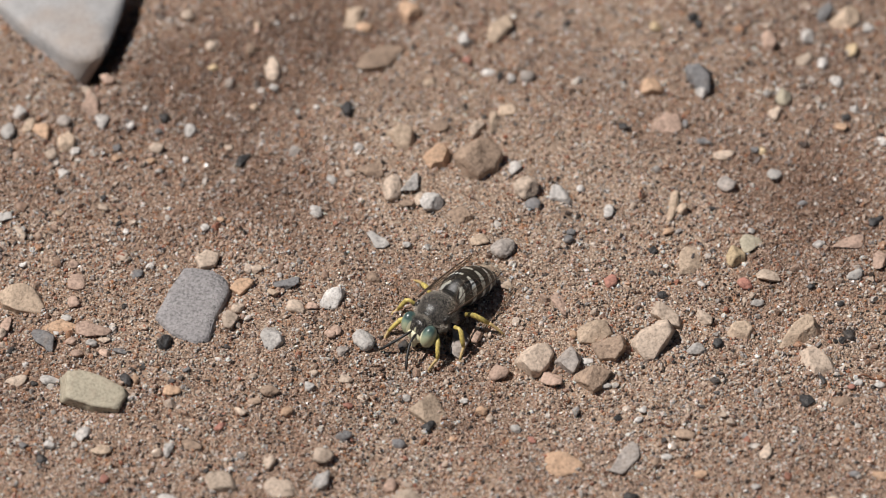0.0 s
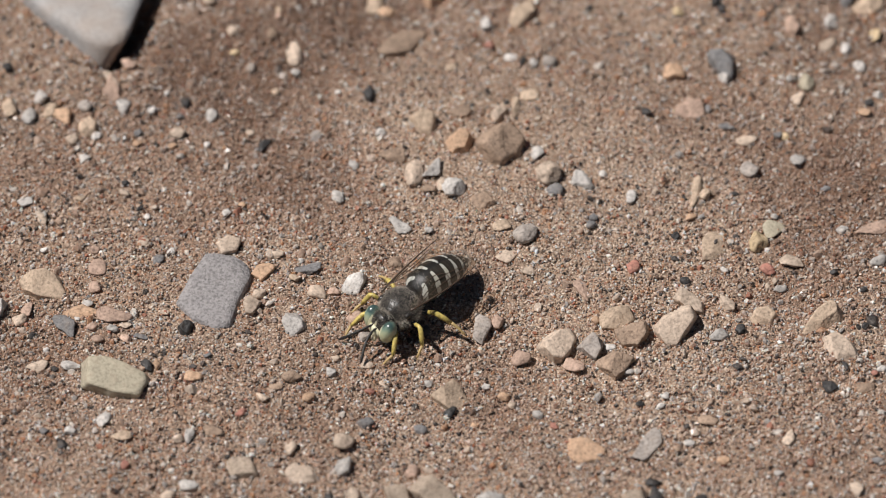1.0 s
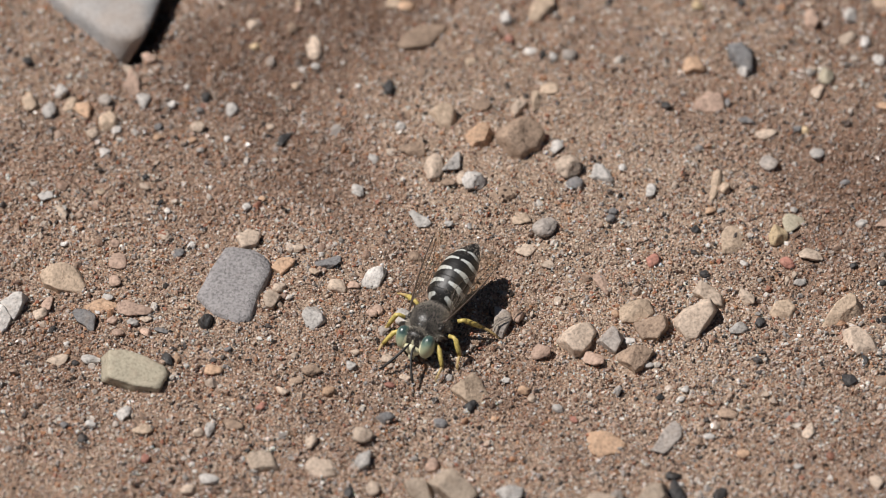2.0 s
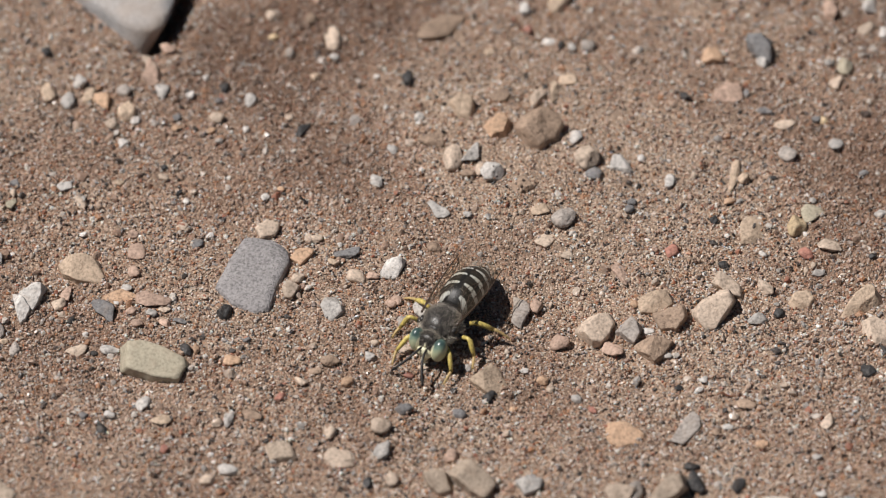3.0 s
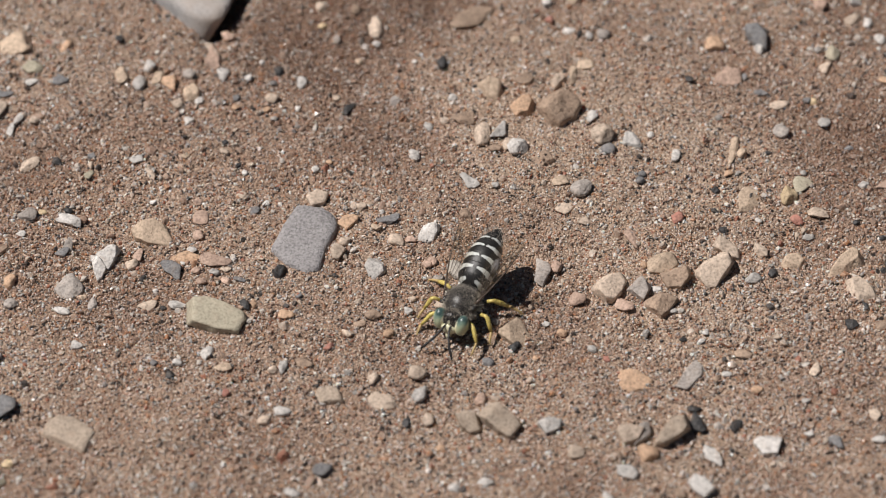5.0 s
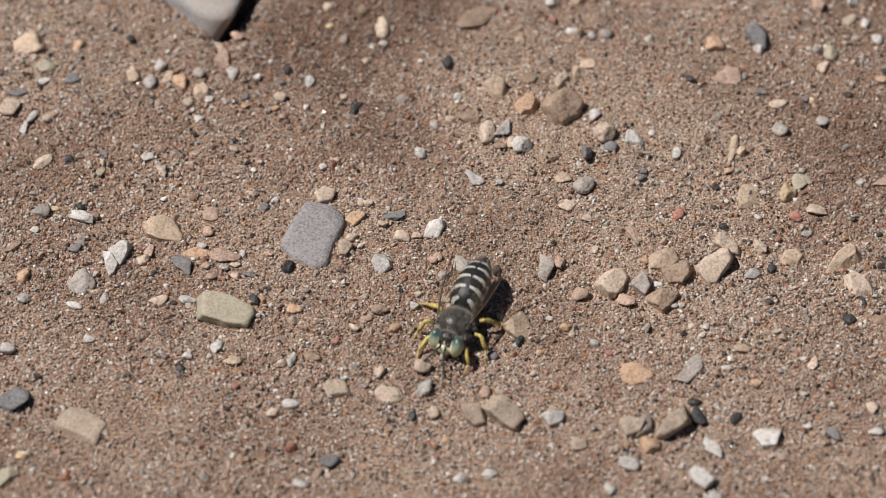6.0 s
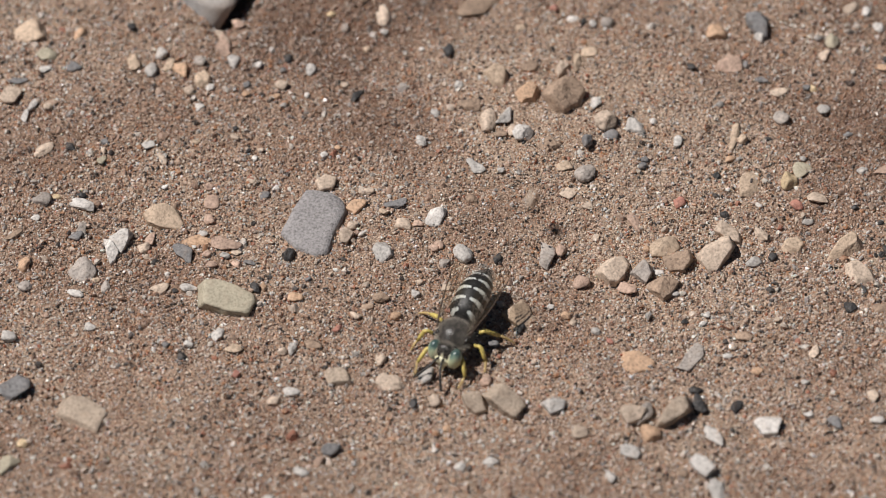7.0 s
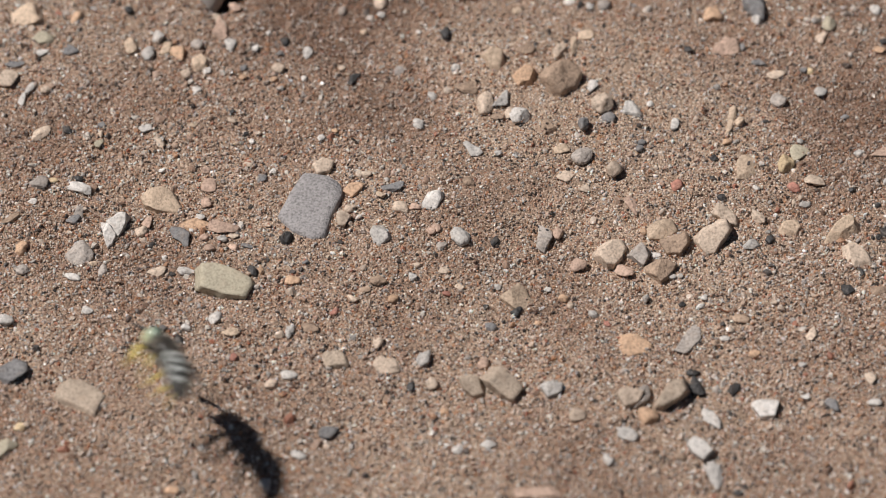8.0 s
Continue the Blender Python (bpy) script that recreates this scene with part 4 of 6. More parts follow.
stone(21.1, 6.4, 2.28, 1.43, 0.57, 90, 186, "pale_grey", "f", "small flat pale grey pebble bedded flat in brown sand", bury=0.05)
stone(51.0, -14.7, 2.00, 1.52, 0.94, 113, 187, "black", "a", "small angular blackish pebble lying on brown sand", bury=0.12)
stone(-19.4, -27.9, 1.82, 1.59, 0.98, -153, 188, "orange", "r", "small rounded orange-tan pebble lying on brown sand")
stone(-72.2, -22.4, 2.02, 1.87, 1.01, 0, 189, "grey", "a", "small angular grey pebble lying on brown sand", bury=0.12)
stone(-39.4, -22.9, 2.24, 1.35, 0.85, 115, 190, "black", "a", "small angular blackish pebble lying on brown sand", bury=0.12)
stone(-55.6, 5.3, 2.10, 1.91, 0.58, 0, 191, "pale_grey", "f", "small flat pale grey pebble bedded flat in brown sand", bury=0.05)
stone(-74.3, -12.4, 3.20, 1.19, 0.69, -140, 192, "brown", "a", "mid-sized angular brown stone lying on brown sand", "stone", bury=0.12)
stone(-75.3, 18.4, 3.40, 1.16, 0.35, -173, 193, "slate", "f", "mid-sized flat dark slate-grey stone bedded flat in brown sand", "stone", bury=0.05)
stone(-2.9, 7.7, 2.49, 1.22, 0.87, 84, 194, "cream", "r", "small rounded cream pebble lying on brown sand")
stone(-36.3, -43.7, 2.21, 1.62, 0.99, -162, 195, "cream", "r", "small rounded cream pebble lying on brown sand")
stone(4.1, -14.5, 2.43, 1.54, 1.10, 85, 196, "pinkish", "r", "small rounded pinkish tan pebble lying on brown sand")
stone(-23.6, -3.6, 1.79, 1.57, 0.85, 0, 197, "cream", "a", "small angular cream pebble lying on brown sand", bury=0.12)
stone(-64.5, -10.9, 2.50, 1.49, 0.96, 72, 198, "grey", "a", "small angular grey pebble lying on brown sand", bury=0.12)
stone(11.0, -57.8, 2.48, 1.47, 0.91, 120, 199, "pale_grey", "a", "small angular pale grey pebble lying on brown sand", bury=0.12)
stone(55.3, 39.3, 1.70, 1.57, 1.03, 90, 200, "white", "r", "small rounded whitish pebble lying on brown sand")
stone(56.3, 18.5, 1.74, 1.57, 0.94, 90, 201, "white", "a", "small angular whitish pebble lying on brown sand", bury=0.12)
stone(-14.1, 12.3, 1.74, 1.57, 0.94, 90, 202, "pale_grey", "a", "small angular pale grey pebble lying on brown sand", bury=0.12)
stone(-5.7, -55.2, 2.50, 1.38, 0.75, 0, 203, "pale_grey", "a", "small angular pale grey pebble lying on brown sand", bury=0.12)
stone(-72.8, 13.6, 2.73, 1.33, 0.85, 70, 204, "pale_grey", "a", "small angular pale grey pebble lying on brown sand", bury=0.12)
stone(-65.4, -12.4, 2.25, 1.54, 0.85, -154, 205, "slate", "a", "small angular dark slate-grey pebble lying on brown sand", bury=0.12)
stone(-55.6, -14.1, 2.04, 1.65, 1.05, -139, 206, "cream", "r", "small rounded cream pebble lying on brown sand")
stone(-12.6, -17.7, 1.89, 1.41, 0.80, -143, 207, "grey", "a", "small angular grey pebble lying on brown sand", bury=0.12)
stone(-5.5, -32.1, 1.88, 1.39, 0.87, 145, 208, "slate", "r", "small rounded dark slate-grey pebble lying on brown sand")
stone(33.4, 19.0, 2.29, 1.13, 0.61, 0, 209, "slate", "a", "small angular dark slate-grey pebble lying on brown sand", bury=0.12)
stone(8.0, -6.1, 1.90, 1.47, 0.46, 158, 210, "cream", "f", "small flat cream pebble bedded flat in brown sand", bury=0.05)
stone(54.9, 4.7, 2.40, 1.09, 0.61, -151, 211, "black", "a", "small angular blackish pebble lying on brown sand", bury=0.12)
stone(-53.4, 2.4, 2.00, 1.32, 0.93, 107, 212, "cream", "r", "small rounded cream pebble lying on brown sand")
stone(-60.8, -22.4, 2.48, 1.45, 0.58, 90, 213, "grey", "f", "small flat grey pebble bedded flat in brown sand", bury=0.05)
stone(-12.1, -22.3, 1.71, 1.60, 0.49, 0, 214, "cream", "f", "small flat cream pebble bedded flat in brown sand", bury=0.05)
stone(-13.4, -14.5, 1.62, 1.50, 0.98, 90, 215, "pinkish", "r", "small rounded pinkish tan pebble lying on brown sand")
stone(27.6, 38.7, 1.57, 1.53, 0.93, 0, 216, "yellow", "r", "tiny rounded yellowish pebble lying on brown sand")
stone(49.0, 32.6, 1.96, 1.29, 0.93, 85, 217, "white", "r", "small rounded whitish pebble lying on brown sand")
stone(23.0, -41.5, 2.00, 1.22, 0.66, 0, 218, "black", "a", "small angular blackish pebble lying on brown sand", bury=0.12)
stone(-38.5, -4.4, 1.89, 1.38, 0.43, -160, 219, "slate", "f", "small flat dark slate-grey pebble bedded flat in brown sand", bury=0.05)
stone(-4.6, 7.0, 1.86, 1.31, 0.71, 0, 220, "brown", "a", "small angular brown pebble lying on brown sand", bury=0.12)
stone(-65.1, -23.6, 2.49, 1.23, 0.75, 158, 221, "pale_grey", "r", "small rounded pale grey pebble lying on brown sand")
stone(51.1, 20.8, 1.71, 1.50, 0.46, 0, 222, "orange", "f", "small flat orange-tan pebble bedded flat in brown sand", bury=0.05)
stone(30.4, 6.9, 1.62, 1.43, 0.98, 90, 223, "tan", "r", "small rounded tan pebble lying on brown sand")
stone(-40.4, -1.4, 1.60, 1.57, 0.49, 90, 224, "cream", "f", "tiny flat cream pebble bedded flat in brown sand", bury=0.05)
stone(-25.1, -28.1, 1.74, 1.33, 0.75, 142, 225, "cream", "a", "small angular cream pebble lying on brown sand", bury=0.12)
stone(47.6, 1.0, 1.71, 1.28, 0.77, 0, 226, "pale_grey", "r", "small rounded pale grey pebble lying on brown sand")
stone(5.9, 31.3, 1.93, 1.13, 0.61, 0, 227, "white", "a", "small angular whitish pebble lying on brown sand", bury=0.12)
stone(39.5, -9.0, 1.95, 1.12, 0.61, -164, 228, "pale_grey", "a", "small angular pale grey pebble lying on brown sand", bury=0.12)
stone(-73.8, 11.8, 2.84, 1.06, 0.69, 76, 229, "white", "a", "small angular whitish pebble lying on brown sand", bury=0.12)
stone(-49.6, -63.2, 2.02, 1.38, 0.75, 0, 230, "orange", "a", "small angular orange-tan pebble lying on brown sand", bury=0.12)
stone(48.4, -47.5, 2.05, 1.36, 0.75, 163, 231, "white", "a", "small angular whitish pebble lying on brown sand", bury=0.12)
stone(-35.9, 23.0, 1.57, 1.36, 0.85, 90, 232, "black", "a", "tiny angular blackish pebble lying on brown sand", bury=0.12)
stone(-10.8, 17.7, 1.45, 1.43, 0.87, 90, 233, "pale_grey", "r", "tiny rounded pale grey pebble lying on brown sand")
stone(-35.3, -34.3, 1.45, 1.43, 0.87, 90, 234, "cream", "r", "tiny rounded cream pebble lying on brown sand")
stone(-10.0, -56.2, 1.69, 1.54, 0.93, 0, 235, "pale_grey", "r", "small rounded pale grey pebble lying on brown sand")
stone(34.3, -16.3, 1.45, 1.36, 0.87, 90, 236, "black", "r", "tiny rounded blackish pebble lying on brown sand")
stone(-49.5, -36.0, 1.45, 1.36, 0.87, 90, 237, "black", "r", "tiny rounded blackish pebble lying on brown sand")
stone(31.7, -38.2, 1.64, 1.19, 0.72, 0, 238, "orange", "r", "small rounded orange-tan pebble lying on brown sand")
stone(-42.2, -18.2, 1.65, 1.18, 0.77, 131, 239, "pinkish", "r", "small rounded pinkish tan pebble lying on brown sand")
stone(4.8, -26.8, 1.50, 1.28, 0.77, 0, 240, "orange", "r", "tiny rounded orange-tan pebble lying on brown sand")
stone(-40.5, -1.5, 1.69, 1.59, 0.48, 0, 241, "cream", "f", "small flat cream pebble bedded flat in brown sand", bury=0.05)
stone(-40.3, -18.0, 2.00, 1.03, 0.31, 0, 242, "slate", "f", "small flat dark slate-grey pebble bedded flat in brown sand", bury=0.05)
stone(-71.2, -52.0, 1.77, 1.38, 0.75, 0, 243, "yellow", "a", "small angular yellowish pebble lying on brown sand", bury=0.12)
stone(-47.1, 17.4, 1.48, 1.29, 0.80, 90, 244, "white", "a", "tiny angular whitish pebble lying on brown sand", bury=0.12)
stone(-48.4, 13.1, 1.43, 1.31, 0.71, 0, 245, "white", "a", "tiny angular whitish pebble lying on brown sand", bury=0.12)
stone(-46.5, -16.1, 1.43, 1.28, 0.77, 0, 246, "pinkish", "r", "tiny rounded pinkish tan pebble lying on brown sand")
stone(-1.9, -29.8, 1.75, 1.60, 1.15, 0, 247, "black", "a", "tiny angular blackish pebble lying on brown sand", bury=0.12)
stone(28.4, 3.2, 1.73, 1.09, 0.61, -148, 248, "orange", "a", "small angular orange-tan pebble lying on brown sand", bury=0.12)
stone(-71.2, 20.5, 1.89, 1.36, 0.42, -160, 249, "pale_grey", "f", "small flat pale grey pebble bedded flat in brown sand", bury=0.05)
stone(-27.5, -30.6, 1.66, 1.12, 0.66, 48, 250, "red", "a", "small angular reddish pebble lying on brown sand", bury=0.12)
stone(3.1, 33.4, 1.36, 1.29, 0.82, 90, 251, "red", "r", "tiny rounded reddish pebble lying on brown sand")
stone(-46.6, -2.7, 1.36, 1.29, 0.82, 90, 252, "pinkish", "r", "tiny rounded pinkish tan pebble lying on brown sand")
stone(-62.3, 2.5, 1.89, 1.24, 0.80, 74, 253, "olive", "a", "small angular olive-grey pebble lying on brown sand", bury=0.12)
stone(-16.7, -44.0, 1.95, 1.21, 0.80, 85, 254, "black", "a", "small angular blackish pebble lying on brown sand", bury=0.12)
stone(-29.7, 32.0, 1.43, 1.19, 0.72, 0, 255, "yellow", "r", "tiny rounded yellowish pebble lying on brown sand")
stone(-48.6, -33.4, 1.43, 1.19, 0.72, 0, 256, "white", "r", "tiny rounded whitish pebble lying on brown sand")
stone(23.2, 20.7, 1.50, 1.13, 0.61, 0, 257, "black", "a", "tiny angular blackish pebble lying on brown sand", bury=0.12)
stone(-47.2, -11.7, 1.52, 1.12, 0.61, 161, 258, "white", "a", "tiny angular whitish pebble lying on brown sand", bury=0.12)
stone(-43.9, -16.7, 1.50, 1.11, 0.67, 0, 259, "pale_grey", "r", "tiny rounded pale grey pebble lying on brown sand")
stone(-21.8, 28.5, 1.29, 1.28, 0.77, 0, 260, "pale_grey", "r", "tiny rounded pale grey pebble lying on brown sand")
stone(8.8, 30.0, 1.60, 1.07, 0.77, 90, 261, "pale_grey", "r", "small rounded pale grey pebble lying on brown sand")
stone(15.9, 1.5, 1.29, 1.28, 0.77, 0, 262, "slate", "r", "tiny rounded dark slate-grey pebble lying on brown sand")
stone(-53.4, 2.4, 1.84, 1.21, 0.80, 90, 263, "pale_grey", "a", "small angular pale grey pebble lying on brown sand", bury=0.12)
stone(-5.0, -16.5, 1.78, 1.24, 0.80, 76, 264, "black", "a", "small angular blackish pebble lying on brown sand", bury=0.12)
stone(-14.1, -15.1, 1.53, 1.35, 0.81, 0, 265, "pinkish", "r", "tiny rounded pinkish tan pebble lying on brown sand")
stone(33.1, 39.0, 1.28, 1.21, 0.77, 90, 266, "black", "r", "tiny rounded blackish pebble lying on brown sand")
stone(-42.3, -15.9, 1.64, 1.03, 0.31, 0, 267, "cream", "f", "small flat cream pebble bedded flat in brown sand", bury=0.05)
stone(-41.8, 16.1, 1.43, 1.11, 0.66, 56, 268, "orange", "a", "tiny angular orange-tan pebble lying on brown sand", bury=0.12)
stone(27.6, -7.5, 1.29, 1.19, 0.72, 0, 269, "black", "r", "tiny rounded blackish pebble lying on brown sand")
stone(-41.7, -39.1, 1.29, 1.19, 0.72, 0, 270, "red", "r", "tiny rounded reddish pebble lying on brown sand")
stone(50.6, -38.1, 1.50, 1.02, 0.62, 0, 271, "slate", "r", "tiny rounded dark slate-grey pebble lying on brown sand")
stone(-43.2, 7.3, 1.49, 1.03, 0.67, 133, 272, "cream", "r", "tiny rounded cream pebble lying on brown sand")
stone(24.9, -27.6, 1.43, 1.08, 0.61, -142, 273, "pale_grey", "a", "tiny angular pale grey pebble lying on brown sand", bury=0.12)
stone(-66.9, 5.3, 1.53, 1.28, 0.69, 0, 274, "black", "a", "tiny angular blackish pebble lying on brown sand", bury=0.12)
stone(21.1, -57.3, 1.53, 1.25, 0.75, 0, 275, "brown", "r", "tiny rounded brown pebble lying on brown sand")
stone(-9.9, -25.1, 1.57, 1.03, 0.31, 0, 276, "cream", "f", "tiny flat cream pebble bedded flat in brown sand", bury=0.05)
stone(18.0, -19.3, 1.59, 0.95, 0.52, 164, 277, "white", "a", "tiny angular whitish pebble lying on brown sand", bury=0.12)
stone(52.8, 23.9, 1.28, 1.14, 0.77, 90, 278, "white", "r", "tiny rounded whitish pebble lying on brown sand")
stone(16.3, -14.5, 1.28, 1.14, 0.77, 90, 279, "orange", "r", "tiny rounded orange-tan pebble lying on brown sand")
stone(-30.1, 3.6, 1.22, 1.21, 0.66, 90, 280, "white", "a", "tiny angular whitish pebble lying on brown sand", bury=0.12)
stone(-58.9, 29.3, 1.37, 1.35, 0.81, 0, 281, "black", "r", "tiny rounded blackish pebble lying on brown sand")
stone(-38.2, -22.7, 1.66, 0.93, 0.61, 90, 282, "orange", "a", "small angular orange-tan pebble lying on brown sand", bury=0.12)
stone(-70.5, 13.0, 1.45, 1.25, 0.75, 0, 283, "cream", "r", "tiny rounded cream pebble lying on brown sand")
stone(27.6, -35.2, 1.50, 0.94, 0.57, 0, 284, "pale_grey", "r", "tiny rounded pale grey pebble lying on brown sand")
stone(-65.1, -4.1, 1.69, 1.08, 0.59, 0, 285, "black", "a", "small angular blackish pebble lying on brown sand", bury=0.12)
stone(-40.2, 21.6, 1.19, 1.14, 0.72, 90, 286, "white", "r", "tiny rounded whitish pebble lying on brown sand")
stone(-24.3, 25.5, 1.19, 1.14, 0.72, 90, 287, "tan", "r", "tiny rounded tan pebble lying on brown sand")
stone(26.5, 0.2, 1.19, 1.14, 0.72, 90, 288, "black", "r", "tiny rounded blackish pebble lying on brown sand")
stone(-4.5, -25.0, 1.21, 1.13, 0.61, 0, 289, "pale_grey", "a", "tiny angular pale grey pebble lying on brown sand", bury=0.12)
stone(26.2, -35.9, 1.34, 1.02, 0.67, 52, 290, "brown", "r", "tiny rounded brown pebble lying on brown sand")
stone(51.7, 22.6, 1.29, 1.02, 0.62, 0, 291, "black", "r", "tiny rounded blackish pebble lying on brown sand")
stone(-41.8, 17.9, 1.19, 1.07, 0.72, 90, 292, "slate", "r", "tiny rounded dark slate-grey pebble lying on brown sand")
stone(54.3, -23.3, 1.36, 0.94, 0.57, 0, 293, "pale_grey", "r", "tiny rounded pale grey pebble lying on brown sand")
stone(42.0, 27.1, 1.14, 1.11, 0.67, 0, 294, "cream", "r", "tiny rounded cream pebble lying on brown sand")
stone(-37.3, 15.5, 1.21, 1.02, 0.62, 0, 295, "orange", "r", "tiny rounded orange-tan pebble lying on brown sand")
stone(28.9, -63.8, 1.37, 1.15, 0.70, 0, 296, "black", "r", "tiny rounded blackish pebble lying on brown sand")
stone(7.4, 30.4, 1.89, 0.72, 0.47, 83, 297, "black", "a", "small angular blackish pebble lying on brown sand", bury=0.12)
stone(-20.3, -39.3, 1.90, 0.71, 0.47, 90, 298, "black", "a", "small angular blackish pebble lying on brown sand", bury=0.12)
stone(-11.8, -26.5, 1.29, 0.94, 0.57, 0, 299, "red", "r", "tiny rounded reddish pebble lying on brown sand")
stone(51.7, -22.8, 1.30, 0.95, 0.52, -162, 300, "white", "a", "tiny angular whitish pebble lying on brown sand", bury=0.12)
stone(32.6, -5.6, 1.13, 1.07, 0.61, 90, 301, "white", "a", "tiny angular whitish pebble lying on brown sand", bury=0.12)
stone(-27.4, 18.2, 1.14, 1.02, 0.62, 0, 302, "cream", "r", "tiny rounded cream pebble lying on brown sand")
stone(31.1, 22.0, 1.45, 0.86, 0.62, 84, 303, "slate", "r", "tiny rounded dark slate-grey pebble lying on brown sand")
stone(39.9, 17.6, 1.14, 1.02, 0.62, 0, 304, "slate", "r", "tiny rounded dark slate-grey pebble lying on brown sand")
stone(17.5, 10.3, 1.14, 1.02, 0.62, 0, 305, "white", "r", "tiny rounded whitish pebble lying on brown sand")
stone(-4.6, 0.2, 1.14, 1.02, 0.62, 0, 306, "pale_grey", "r", "tiny rounded pale grey pebble lying on brown sand")
stone(20.4, -23.5, 1.36, 0.85, 0.51, 0, 307, "pale_grey", "r", "tiny rounded pale grey pebble lying on brown sand")
stone(38.7, -46.2, 1.53, 0.98, 0.53, 0, 308, "white", "a", "tiny angular whitish pebble lying on brown sand", bury=0.12)
stone(16.1, 40.2, 1.40, 0.85, 0.52, 56, 309, "black", "a", "tiny angular blackish pebble lying on brown sand", bury=0.12)
stone(40.9, 17.5, 1.11, 1.00, 0.67, 90, 310, "yellow", "r", "tiny rounded yellowish pebble lying on brown sand")
stone(-71.4, -8.9, 1.45, 0.98, 0.53, 0, 311, "white", "a", "tiny angular whitish pebble lying on brown sand", bury=0.12)
stone(-11.9, -48.6, 1.21, 1.15, 0.70, 0, 312, "orange", "r", "tiny rounded orange-tan pebble lying on brown sand")
stone(47.2, -22.4, 1.72, 0.66, 0.42, 111, 313, "black", "a", "small angular blackish pebble lying on brown sand", bury=0.12)
stone(-24.1, 38.2, 1.02, 1.00, 0.62, 90, 314, "pinkish", "r", "tiny rounded pinkish tan pebble lying on brown sand")
stone(49.9, -15.8, 1.02, 1.00, 0.62, 90, 315, "black", "r", "tiny rounded blackish pebble lying on brown sand")
stone(-37.4, -13.7, 1.19, 0.88, 0.52, 128, 316, "cream", "a", "tiny angular cream pebble lying on brown sand", bury=0.12)
stone(26.4, -3.9, 1.19, 0.88, 0.52, 128, 317, "black", "a", "tiny angular blackish pebble lying on brown sand", bury=0.12)
stone(1.1, -31.7, 1.07, 0.96, 0.52, 0, 318, "orange", "a", "tiny angular orange-tan pebble lying on brown sand", bury=0.12)
stone(49.9, -9.3, 1.14, 0.85, 0.51, 0, 319, "black", "r", "tiny rounded blackish pebble lying on brown sand")
stone(38.9, -7.8, 1.28, 0.79, 0.52, 90, 320, "cream", "a", "tiny angular cream pebble lying on brown sand", bury=0.12)
stone(-16.0, -21.4, 1.00, 0.94, 0.57, 0, 321, "cream", "r", "tiny rounded cream pebble lying on brown sand")
stone(-68.5, -4.6, 1.37, 0.86, 0.52, 0, 322, "yellow", "r", "tiny rounded yellowish pebble lying on brown sand")
stone(-37.0, -2.7, 1.07, 0.87, 0.47, 0, 323, "white", "a", "tiny angular whitish pebble lying on brown sand", bury=0.12)
stone(-54.0, -16.7, 1.18, 0.80, 0.47, 48, 324, "black", "a", "tiny angular blackish pebble lying on brown sand", bury=0.12)
stone(24.2, -29.2, 1.07, 0.85, 0.51, 0, 325, "white", "r", "tiny rounded whitish pebble lying on brown sand")
stone(21.6, -28.7, 1.07, 0.85, 0.51, 0, 326, "black", "r", "tiny rounded blackish pebble lying on brown sand")
stone(-62.0, 5.9, 1.21, 0.96, 0.58, 0, 327, "slate", "r", "tiny rounded dark slate-grey pebble lying on brown sand")
stone(37.9, -8.7, 1.49, 0.64, 0.46, 83, 328, "cream", "r", "tiny rounded cream pebble lying on brown sand")
stone(-43.1, 8.9, 1.00, 0.85, 0.51, 0, 329, "black", "r", "tiny rounded blackish pebble lying on brown sand")
stone(-28.2, 5.2, 1.00, 0.85, 0.51, 0, 330, "orange", "r", "tiny rounded orange-tan pebble lying on brown sand")
stone(-53.0, -2.8, 1.00, 0.87, 0.47, 0, 331, "white", "a", "tiny angular whitish pebble lying on brown sand", bury=0.12)
stone(46.3, -6.6, 1.00, 0.85, 0.51, 0, 332, "black", "r", "tiny rounded blackish pebble lying on brown sand")
stone(-41.1, 4.6, 1.41, 0.63, 0.38, 52, 333, "black", "a", "tiny angular blackish pebble lying on brown sand", bury=0.12)
stone(-38.2, 24.7, 0.94, 0.86, 0.57, 90, 334, "white", "r", "tiny rounded whitish pebble lying on brown sand")
stone(-32.9, 15.9, 0.94, 0.86, 0.57, 90, 335, "white", "r", "tiny rounded whitish pebble lying on brown sand")
stone(-40.2, 3.3, 0.94, 0.86, 0.57, 90, 336, "white", "r", "tiny rounded whitish pebble lying on brown sand")
stone(-50.9, -22.5, 0.93, 0.85, 0.51, 0, 337, "black", "r", "tiny rounded blackish pebble lying on brown sand")
stone(50.8, -23.6, 0.93, 0.85, 0.51, 0, 338, "red", "r", "tiny rounded reddish pebble lying on brown sand")
stone(-62.1, 4.2, 1.47, 0.73, 0.52, 90, 339, "cream", "r", "tiny rounded cream pebble lying on brown sand")
stone(12.6, 42.2, 0.86, 0.85, 0.51, 0, 340, "black", "r", "tiny rounded blackish pebble lying on brown sand")
stone(34.2, 7.4, 1.00, 0.68, 0.41, 0, 341, "black", "r", "tiny rounded blackish pebble lying on brown sand")
stone(-52.1, -19.3, 0.86, 0.77, 0.46, 0, 342, "white", "r", "tiny rounded whitish pebble lying on brown sand")
stone(-20.6, -5.0, 0.78, 0.71, 0.42, 90, 343, "white", "a", "tiny angular whitish pebble lying on brown sand", bury=0.12)
stone(-48.4, -14.2, 0.71, 0.70, 0.38, 0, 344, "white", "a", "tiny angular whitish pebble lying on brown sand", bury=0.12)
stone(-29.1, -37.2, 0.71, 0.68, 0.41, 0, 345, "black", "r", "tiny rounded blackish pebble lying on brown sand")
